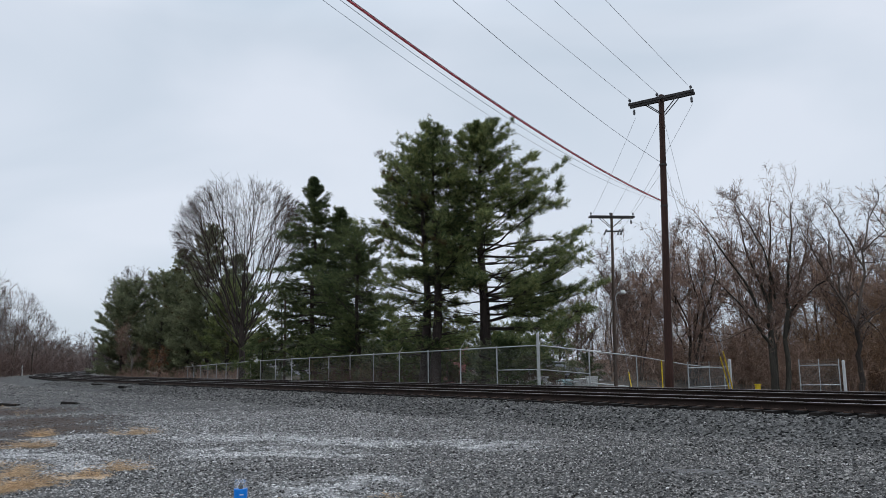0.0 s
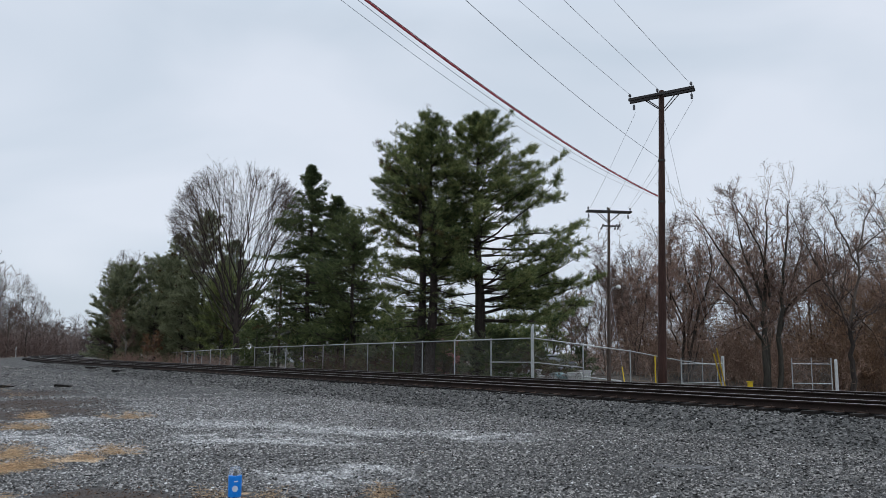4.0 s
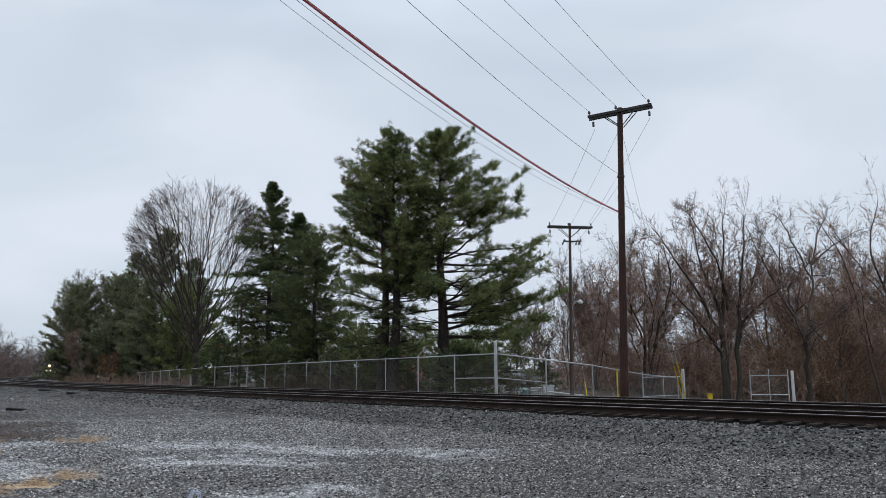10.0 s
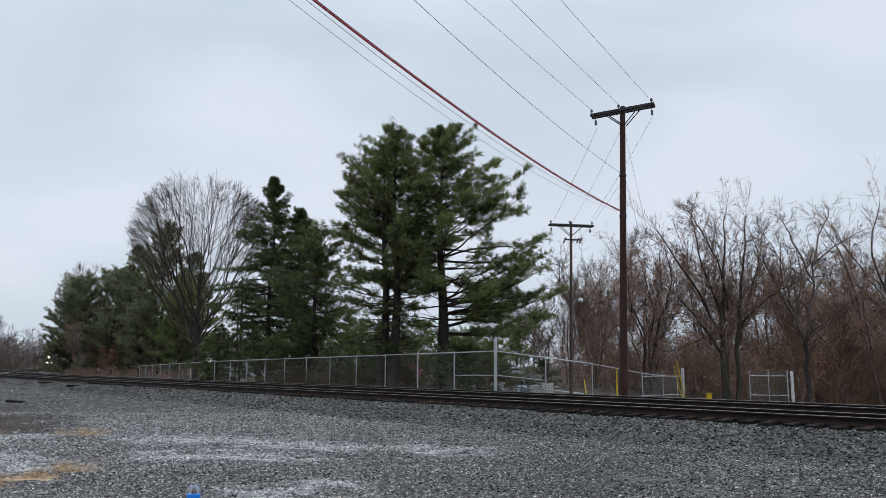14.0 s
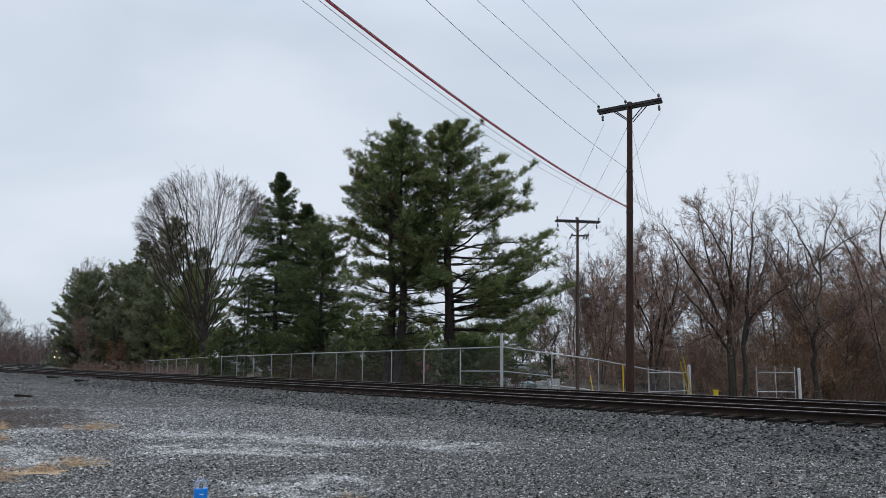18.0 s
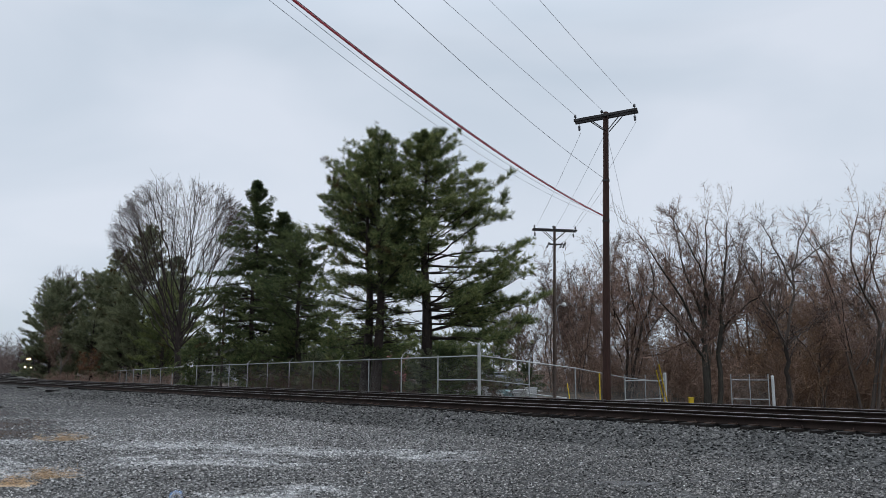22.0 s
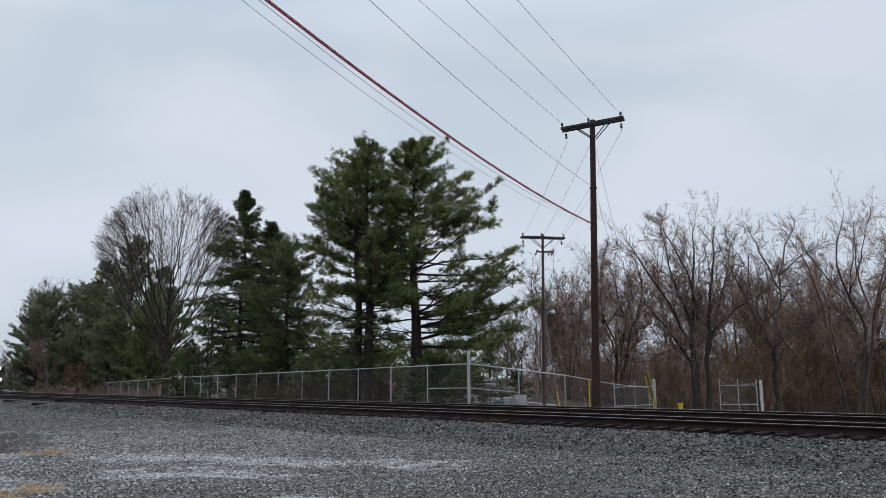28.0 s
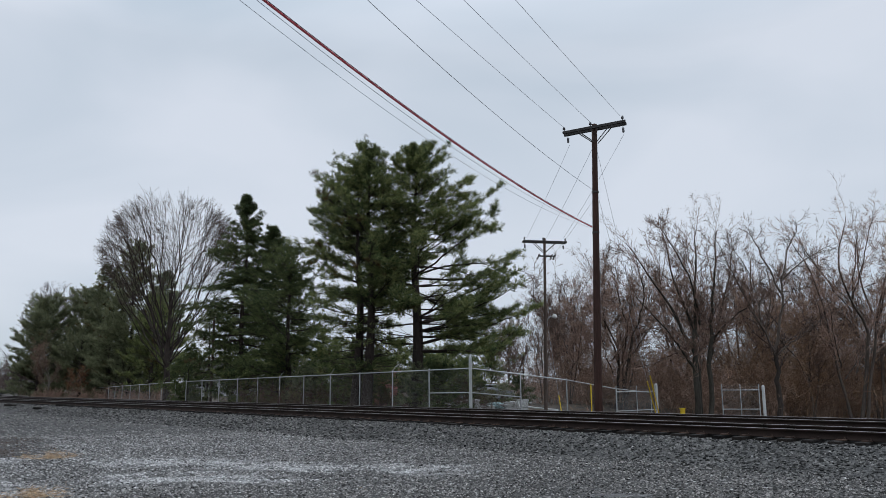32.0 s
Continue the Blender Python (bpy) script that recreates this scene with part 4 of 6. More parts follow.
def tree_from(name, segs, at, label, bark, twig, group, split=2):
    tree = thing(name, at, label, "tree", group)
    last = max(s[4] for s in segs)
    for pname, keep, mat, n in (("trunk", [s for s in segs if s[4] == 0], bark, 7), ("branchwork", [s for s in segs if 0 < s[4] < split], bark, 5), ("crown", [s for s in segs if s[4] >= split], twig, 3)):
        pieces = []
        if pname == "trunk":
            pieces, keep = stems(keep, 9), []
        thin = last if last < 4 else last - 1
        for group_of, sides in (([s for s in keep if s[4] < thin], n), ([s for s in keep if s[4] >= thin], 2)):
            if group_of:
                pieces.append(strands(*(np.array([s[i] for s in group_of]) for i in range(4)), sides))
        if not pieces:
            continue
        ob = part(pname, joined(pname, pieces, mat), mat, tree)
        if pname != "trunk":
            tagged(ob, kind="stuff")
    return tree


def blades(name, where, aim, length, width, mat, n, rng, droop=0.0, flat=0.6, cone=0.9):
    """Tufts of needles: n thin blades at each place, round the way it aims."""
    k = len(where)
    where, aim = np.repeat(where, n, 0), np.repeat(aim, n, 0)
    length = np.repeat(length, n)
    d = aim + rng.normal(0, cone, (k * n, 3)) * np.array([1, 1, flat])
    d[:, 2] -= droop
    d /= np.linalg.norm(d, axis=1, keepdims=True) + 1e-9
    s = np.cross(d, rng.normal(0, 1, (k * n, 3)))
    s /= np.linalg.norm(s, axis=1, keepdims=True) + 1e-9
    L = (length * (0.6 + 0.8 * rng.random(k * n)))[:, None]
    root = where + rng.normal(0, 0.06, (k * n, 3))
    v = np.stack([root - s * width * 0.5, root + s * width * 0.5, root + d * L], 1).reshape(-1, 3)
    f = np.arange(k * n)[:, None] * 3 + np.arange(3)
    return bulk(name, v, f, mat)


def conifer(name, seed, at, height, reach, trunk_r, label, needles, group, first=0.2, gap=0.38, rise=0.10, droop=0.0, tuft=0.26, per=3.4, n=9, trunks=((0, 0, 1.0),), rough=0.35, top_shape=0.75, browned=0.0, width=0.05, side=(1, 1, 1, 1), dead=0.0, foot=0.55, inner=0.28, lump=0.0, skirt=None):
    """An evergreen: limbs in whorls with tufts of needles on their outer part.
    side: how far it reaches to +x, +y, -x, -y; dead: share of bare limbs below its crown; inner: where needles begin along a limb;
    lump: how uneven its outline is; skirt: lowest green limbs of one side, as their height, heading and half spread in degrees."""
    rng = np.random.default_rng(seed)
    tree = thing(name, at, label, "tree", group)
    wood = []
    tips, aims, sizes = [], [], []
    for tx, ty, share in trunks:
        h = height * share
        pts = [np.array([tx + 0.04 * h * 0.2 * math.sin(k * 0.7 + seed), ty + 0.05 * math.cos(k * 0.9 + seed), -0.3 + (h + 0.3) * k / 12]) for k in range(13)]
        for k in range(12):
            wood.append((pts[k], pts[k + 1], trunk_r * share * (1 - k / 12.6), trunk_r * share * (1 - (k + 1) / 12.6), 0))
        z = h * (skirt[0] if skirt else first * (0.4 if dead else 1.0))
        while z < h * 0.985:
            t = (z / h - first) / (1 - first)
            axis = np.array([np.interp(z, [p[2] for p in pts], [p[i] for p in pts]) for i in range(3)])
            below = t < 0
            t = max(t, 0.0)
            prof = (1 - t) ** top_shape * (foot + (1 - foot) * min(1.0, t * 4))
            for _ in range(rng.integers(3, 6) + (3 if below and dead else 0)):
                a = rng.random() * 2 * math.pi
                bald = below
                if below and skirt and rng.random() < 0.6:
                    a, bald = radians(skirt[1] + skirt[2] * (2 * rng.random() - 1)), False
                c, s = math.cos(a), math.sin(a)
                stretch = (side[0] if c > 0 else side[2]) * c * c + (side[1] if s > 0 else side[3]) * s * s
                L = reach * share * prof * stretch * (1 - rough + 2 * rough * rng.random() ** 1.2) + 0.25 * (1 - 0.7 * t)
                L *= 1 + lump * noise.noise((c * 1.1 + seed, s * 1.1, z * 0.5))
                if bald:
                    L *= 0.3 + 0.6 * rng.random()
                d = np.array([c, s, rise + 0.55 * t ** 2 + rng.normal(0, 0.09)])
                p, r = axis.copy(), max(0.010, 0.013 * L * (1 - 0.5 * t))
                m = max(3, int(L / 0.55))
                for k in range(m):
                    d = d + rng.normal(0, 0.10, 3) + np.array([0, 0, (0.022 if droop == 0 else -droop * 0.10) + (0.035 if k > m * 0.6 else 0)])
                    d /= np.linalg.norm(d)
                    q = p + d * L / m
                    wood.append((p, q, r * (1 - k / m) + 0.006, r * (1 - (k + 1) / m) + 0.005, 1))
                    f = (k + 1) / m
                    if bald and rng.random() < 0.7:
                        e = q + (d + rng.normal(0, 0.6, 3)) * rng.uniform(0.2, 0.6)
                        wood.append((q, e, 0.010, 0.004, 2))
                    if (f > inner or t > 0.7) and not (bald and rng.random() < dead):
                        for _ in range(rng.poisson(per * (0.5 + 0.8 * f))):
                            across = np.cross(d, (0, 0, 1.0)) * rng.choice([-1, 1]) + d * rng.uniform(0.3, 1.2) + rng.normal(0, 0.15, 3)
                            across /= np.linalg.norm(across)
                            w = rng.uniform(0.1, 0.75) * min(1.0, 0.35 * L) * (1.15 - 0.5 * f)
                            e = p + (q - p) * rng.random() + across * w + np.array([0, 0, rng.normal(0.05, 0.09) - droop * 0.4 * w])
                            if w > 0.3:
                                wood.append((p, e, 0.009, 0.005, 2))
                            tips.append(e)
                            aims.append(across * 0.6 + d * 0.5 + np.array([0, 0, 0.45 - droop]))
                            sizes.append(tuft * rng.uniform(0.75, 1.3) * (1.0 - 0.55 * t ** 3))
                    p = q
            z += gap * rng.uniform(0.7, 1.3) * (1.15 - 0.5 * t)
    for pname, keep, sides in (("trunk", [w for w in wood if w[4] == 0], 10), ("branchwork", [w for w in wood if w[4] > 0], 3)):
        pieces = stems(keep, sides) if pname == "trunk" else [strands(*(np.array([w[i] for w in keep]) for i in range(4)), sides)]
        ob = part(pname, joined(pname, pieces, BARK_DARK), BARK_DARK, tree)
        if pname != "trunk":
            tagged(ob, kind="stuff")
    tips, aims, sizes = np.array(tips), np.array(aims), np.array(sizes)
    patch = np.array([noise.noise((q[0] * 0.5 + seed, q[1] * 0.5, q[2] * 0.8)) for q in tips])
    old = patch + rng.normal(0, 0.12, len(tips)) > 0.75 - 2.2 * browned if browned else np.zeros(len(tips), bool)
    part("foliage", blades("foliage", tips[~old], aims[~old], sizes[~old], width, needles, n, rng, droop), needles, tree)
    if old.any():
        part("browned_foliage", blades("browned_foliage", tips[old], aims[old], sizes[old], width, PINE_BROWN, n, rng, droop), PINE_BROWN, tree, "brown dying needles")
    return tree


def rooted(x, y, turn=0.0, sink=0.0):
    return pose(x, y, ground_at(x, y) - sink, 0, 0, turn)


def evergreens():
    g = "evergreens behind the fence"
    conifer("white_pine", 11, rooted(-0.9, 46), 15.7, 4.4, 0.34, "tall white pine with two dark trunks and layered needle clumps", PINE, g, first=0.34, gap=0.37, rise=0.08, per=6.6, n=20, tuft=0.27, width=0.030, trunks=((0.3, 0, 1.0), (-0.35, 0.5, 0.95)), top_shape=0.5, rough=0.3, browned=0.12, side=(0.7, 1, 1.05, 0.9), dead=0.82, foot=0.85, inner=0.36, lump=0.35)
    conifer("white_pine", 12, rooted(2.15, 46.5), 16.0, 5.9, 0.40, "tall white pine with long level branches and open gaps", PINE, g, first=0.36, gap=0.34, rise=0.06, per=7.6, n=22, tuft=0.28, width=0.031, top_shape=0.62, rough=0.26, foot=0.95, side=(1.1, 0.9, 0.82, 0.85), dead=0.82, inner=0.34, lump=0.4, skirt=(0.22, -5, 50))
    conifer("white_pine", 13, rooted(-6.35, 56), 11.4, 3.7, 0.24, "smaller dark pine standing between two taller trees", SPRUCE, g, first=0.22, gap=0.38, top_shape=0.5, per=6.2, n=18, tuft=0.28, width=0.034, dead=0.6, lump=0.5, foot=0.8)
    conifer("spruce", 14, rooted(-10.9, 64), 17.2, 5.0, 0.26, "dark pointed spruce with drooping branches and a bare lower trunk", SPRUCE, g, first=0.27, gap=0.34, rise=0.02, droop=0.30, top_shape=0.9, per=8.0, n=17, tuft=0.25, width=0.036, rough=0.42, lump=0.2, foot=0.9, dead=0.75)
    conifer("spruce", 15, rooted(-9.0, 66), 15.0, 4.8, 0.25, "dark green spruce with a blunt top", SPRUCE, g, first=0.27, gap=0.34, rise=0.02, droop=0.3, top_shape=0.8, per=8.0, n=17, tuft=0.25, width=0.036, rough=0.42, lump=0.2, foot=0.9, dead=0.75)
    conifer("hemlock", 16, rooted(-13.9, 66), 8.2, 2.4, 0.14, "thin drooping hemlock beside a grey pole", PINE_HAZED, g, first=0.1, gap=0.45, rise=0.0, droop=0.5, top_shape=0.6, per=3.0, browned=0.14)
    conifer("hemlock", 17, rooted(-15.6, 66.6), 5.2, 2.2, 0.1, "low drooping hemlock hanging over the fence", SPRUCE, g, first=0.15, gap=0.4, rise=0.0, droop=0.6, top_shape=0.5, per=3.4, n=14)
    g = "evergreens by the bend"
    far = (("tall dull green pine with a ragged top", -34.2, 112, 22.4, 6.2, PINE_HAZED, 0.8, 0.5), ("dull green bushy pine branched down to the ground", -40.8, 121, 20.2, 6.2, PINE_HAZED, 0.75, 0.5), ("broad olive-green pine with a rounded crown", -50.5, 124, 14.8, 5.9, PINE_HAZED, 0.9, 0.25), ("rounded green pine at the end of the row", -49.1, 119, 12.6, 4.2, PINE_HAZED, 0.95, 0.28), ("dull green bushy pine branched down to the ground", -46.2, 129, 17.2, 6.0, PINE_HAZED, 0.9, 0.32), ("green pine leaning out beside the bare maple", -29.6, 106, 13.6, 5.2, PINE, 0.8, 0.5), ("dull green bushy pine branched down to the ground", -31.8, 118, 18.4, 6.0, PINE_HAZED, 0.8, 0.5), ("low green pine filling the row", -37.6, 114, 12.4, 5.0, PINE_HAZED, 0.7, 0.4), ("low green pine filling the row", -42.6, 117, 10.6, 4.4, PINE_HAZED, 1.0, 0.35))
    for k, (label, x, y, h, r, needles, out, shape) in enumerate(far):
        conifer("pine", 30 + k, rooted(x, y), h, r, 0.3, label, needles, g, first=0.04, gap=0.5, rise=0.3, top_shape=shape, tuft=0.36, width=0.055, per=6.6, n=13, browned=0.07, side=(1, 1, out, 1), rough=0.22, lump=0.3, foot=0.82)
    # low evergreens under the pines
    for k, (x, y, h, r) in enumerate(((6.0, 70, 4.6, 3.0), (9.4, 66, 4.4, 2.9), (-3.6, 54, 4.0, 2.4), (-16.4, 71, 4.4, 2.2), (-6.4, 56, 4.4, 2.8), (3.2, 60, 4.2, 2.6), (-10.5, 62, 4.0, 3.0), (-3.4, 62, 4.8, 2.8), (6.6, 60, 3.2, 2.6), (4.6, 68, 3.6, 2.6), (0.2, 60, 3.8, 2.4), (1.6, 74, 5.6, 3.0), (-2.2, 76, 5.8, 3.0))):
        conifer("young_pine", 50 + k, rooted(x, y), h, r, 0.08, "low bushy young pine behind the fence", PINE, "young pines", first=0.05, gap=0.38, top_shape=0.45, tuft=0.3, width=0.036, per=4.4, n=16, lump=0.4)


def domed_tree(seed, centre, radii, fork_z, trunk_r, limbs=18, kids=(6, 6, 5), twig=0.009, bend=0.55, crook=0.009, out_lean=0.12):
    """Segments of a leafless tree whose limbs fan out from a low fork to a rounded crown."""
    rng = random.Random(seed)
    out = []
    c, R = Vector(centre), Vector(radii)

    def on_dome(a, up):
        """A place on the crown's outside, a round it and up from its foot."""
        s = math.sqrt(max(0.0, 1 - up * up))
        k = rng.uniform(0.9, 1.03)
        return Vector((c.x + R.x * s * math.cos(a) * k, c.y + R.y * s * math.sin(a) * k, c.z + R.z * up * k))

    def reach(p, d, goal, r, level):
        """A bent branch from p, which sets out along d, to goal; returns its points."""
        n = (9, 7, 5, 3)[level]
        L = (goal - p).length
        q = p + d * L * bend
        end = max(twig * 0.6, r * 0.22)
        pts, last = [], p
        for k in range(1, n + 1):
            t = k / n
            x = p * (1 - t) ** 2 + q * 2 * t * (1 - t) + goal * t * t + Vector([rng.gauss(0, crook * L) for _ in range(3)]) * (0 if k == n else 1)
            out.append((last[:], x[:], r + (end - r) * (k - 1) / n, r + (end - r) * t, level + 1))
            pts.append((x, (x - last).normalized(), r + (end - r) * t, t))
            last = x
        return pts

    def branch(p, d, goal, r, level):
        pts = reach(p, d, goal, r, level)
        if level >= len(kids):
            return
        L = (goal - p).length
        for j in range(kids[level]):
            t = rng.uniform(0.3, 0.97)
            x, dx, rx, _ = pts[min(len(pts) - 1, int(t * len(pts)))]
            away = Vector((x.x - c.x, x.y - c.y, 0))
            away = away.normalized() if away.length > 0.01 else Vector((1, 0, 0))
            turn = Vector([rng.gauss(0, 0.48) for _ in range(3)])
            d2 = (dx + turn + away * out_lean + Vector((0, 0, 0.34 - 0.5 * out_lean))).normalized()
            length = L * rng.uniform(0.4, 0.8) * (1.05 - 0.3 * t)
            rim = rng.uniform(0.9, 1.04)
            for _ in range(8):
                g2 = x + d2 * length
                if Vector(((g2.x - c.x) / R.x, (g2.y - c.y) / R.y, (g2.z - c.z) / R.z)).length < rim:
                    break
                length *= 0.78
            branch(x, (d2 + dx * 0.6).normalized(), g2, max(twig, rx * 0.62), level + 1)

    pts = [Vector((0.06 * math.sin(k), 0.05 * math.cos(2 * k), -0.3 + (c.z * 0.75 + 0.3) * k / 10)) for k in range(11)]
    for k in range(10):
        out.append((pts[k][:], pts[k + 1][:], trunk_r * (1 - 0.06 * k), trunk_r * (1 - 0.06 * (k + 1)), 0))
    for j in range(limbs):
        a = j * 2.39996 + rng.gauss(0, 0.2)
        up = -0.45 + 1.42 * ((j + 0.5) / limbs) ** 0.8
        z = fork_z + (c.z * 0.75 - fork_z) * rng.random() ** 1.3 * (0.4 + 0.6 * j / limbs)
        goal = on_dome(a, min(0.99, up))
        d = Vector((math.cos(a), math.sin(a), 0.9 + 1.3 * max(0.0, up))).normalized()
        branch(Vector((0, 0, z)), d, goal, trunk_r * rng.uniform(0.14, 0.27), 0)
    return out


def shrubs():
    """Low evergreen shrubs close behind the fence."""
    kinds = []
    for k in range(3):
        kinds.append(conifer("evergreen_shrub", 70 + k, rooted(*((-1.2, 48.5), (-4.4, 53.0), (-7.6, 57.4))[k]), (3.2, 2.8, 3.4)[k], 2.0, 0.05, "dense dark evergreen shrub close behind the fence", (SPRUCE, PINE_HAZED, SPRUCE)[k], "shrubs behind the fence", first=0.03, gap=0.36, top_shape=0.4, tuft=0.26, width=0.045, per=4.0, n=12, foot=0.9))
    rng = random.Random(3)
    for k in range(13):
        x, y = 1.6 - 1.25 * k + rng.uniform(-0.4, 0.4) + 1.9, 41.3 + 1.82 * k + rng.uniform(-0.4, 0.8) + 2.2
        m = rooted(x, y, rng.uniform(0, 360)) @ Matrix.Scale(rng.uniform(0.62, 0.9), 4)
        if abs(x / y - 0.003) > 0.035:
            copy_thing(kinds[k % 3], m).matrix_basis = m
    for k, (x, y) in enumerate(((0.2, 52.0), (4.0, 54.5), (5.6, 55.5), (7.2, 56.5), (8.8, 57.0), (10.2, 58.5))):
        m = rooted(x, y, 70 * k) @ Matrix.Scale(0.44 if k == 0 else 0.48 + 0.05 * (k % 3), 4)
        copy_thing(kinds[k % 3], m).matrix_basis = m


def low_rail():
    rail = thing("low_rail", pose(0, 0, 0), "low white pipe rail on short posts beside the drive", "rail")
    part("pipe", Shape().pipe([(7.6, 50.0, 0.24), (9.4, 50.1, 0.08), (11.4, 50.2, -0.14)], 0.05, 8), WHITE_STEEL, rail)
    for x, z in ((7.7, 0.22), (9.4, 0.07), (11.3, -0.13)):
        part("post", Shape().rod((x, 50.1, ground_at(x, 50.1) - 0.2), (x, 50.1, z), 0.04), WHITE_STEEL, rail)


def vase_tree():
    segs = domed_tree(3, (-0.1, 0, 14.2), (6.8, 6.5, 6.5), 3.2, 0.34, 36, (9, 8, 7), 0.0095, 0.42, 0.010, 0.4)
    tree_from("maple", segs, rooted(-19.8, 76), "large leafless maple with a broad dome of fine grey branches", BARK_DARK, TWIG_DARK, "bare trees", 3)


def limbed_tree(seed, limbs, kids=(9, 6, 4), twig=0.007, up=0.07):
    """Segments of a leafless tree on given limbs: each its radius at both ends and the places it passes."""
    rng = random.Random(seed)
    out = []

    def sprout(p, d, L, r, level):
        n = (6, 4, 2)[min(level, 4) - 2]
        end = max(twig * 0.6, r * 0.35)
        for k in range(n):
            d = (d + Vector([rng.gauss(0, 0.16) for _ in range(3)]) + Vector((0, 0, up))).normalized()
            q = p + d * L / n
            out.append((p[:], q[:], r + (end - r) * k / n, r + (end - r) * (k + 1) / n, level))
            p = q
            if level < 4:
                share = kids[level - 1] / n
                for _ in range(int(share) + (rng.random() < share % 1)):
                    side = Vector([rng.gauss(0, 0.55) for _ in range(3)])
                    sprout(p, (d + side).normalized(), max(0.35, L * rng.uniform(0.25, 0.55) * (1.1 - 0.4 * k / n)), max(twig, r * 0.55), level + 1)

    for i, (r0, r1, places) in enumerate(limbs):
        pts = [Vector(q) for q in places]
        fine = []
        for j in range(len(pts) - 1):
            a, b = pts[max(0, j - 1)], pts[min(len(pts) - 1, j + 2)]
            for k in range(5):
                t = k / 5
                h = ((pts[j + 1] - a) * 0.5, (b - pts[j]) * 0.5)
                fine.append(pts[j] * (2 * t ** 3 - 3 * t * t + 1) + h[0] * (t ** 3 - 2 * t * t + t) + pts[j + 1] * (3 * t * t - 2 * t ** 3) + h[1] * (t ** 3 - t * t) + Vector([rng.gauss(0, 0.05) for _ in range(3)]) * (1 if k or j else 0))
        fine.append(pts[-1])
        m = len(fine) - 1
        length = sum((fine[k + 1] - fine[k]).length for k in range(m))
        for k in range(m):
            ra, rb = r0 + (r1 - r0) * k / m, r0 + (r1 - r0) * (k + 1) / m
            out.append((fine[k][:], fine[k + 1][:], ra, rb, 0 if i == 0 else 1))
            d = (fine[k + 1] - fine[k]).normalized()
            if fine[k].z > 2.6 and (i or k > m * 0.5):
                share = kids[0] * 2.0 / m
                for _ in range(int(share) + (rng.random() < share % 1)):
                    side = Vector([rng.gauss(0, 0.8) for _ in range(3)])
                    sprout(fine[k + 1], (d + side).normalized(), length * rng.uniform(0.12, 0.32) * (1.15 - 0.6 * k / m), max(twig, rb * 0.5), 2)
    return out


def forest_limbs(seed, h, stems_of, lean, r):
    """Limbs of a tree grown in a crowded wood: a few stems that fork and bend outwards as they rise."""
    rng = random.Random(seed)
    limbs = []
    for k in range(stems_of):
        a = rng.uniform(0, 2 * math.pi)
        out = h * lean * rng.uniform(0.5, 1.2) * (0.4 if k == 0 else 1.0)
        c, s = math.cos(a) * out, math.sin(a) * out
        top = h * rng.uniform(0.82, 1.0) if k else h
        foot = (0.12 * c, 0.12 * s, -0.2)
        mid = (0.35 * c + rng.gauss(0, 0.4), 0.35 * s + rng.gauss(0, 0.4), top * 0.42)
        limbs.append((r * (1 if k == 0 else 0.8), 0.018, (foot, mid, (0.7 * c + rng.gauss(0, 0.6), 0.7 * s + rng.gauss(0, 0.6), top * 0.72), (c, s, top))))
        for _ in range(4):
            b = a + rng.gauss(0, 1.5)
            reach = h * rng.uniform(0.14, 0.3)
            z = top * rng.uniform(0.22, 0.62)
            u = z / top
            root = (c * u * 0.85, s * u * 0.85, z)
            end = (root[0] + reach * math.cos(b), root[1] + reach * math.sin(b), min(h * 0.97, z + top * rng.uniform(0.28, 0.45)))
            bend = tuple(root[i] * 0.5 + end[i] * 0.5 + (0, 0, -0.3)[i] for i in range(3))
            limbs.append((r * 0.42, 0.014, (root, bend, end)))
    return limbs


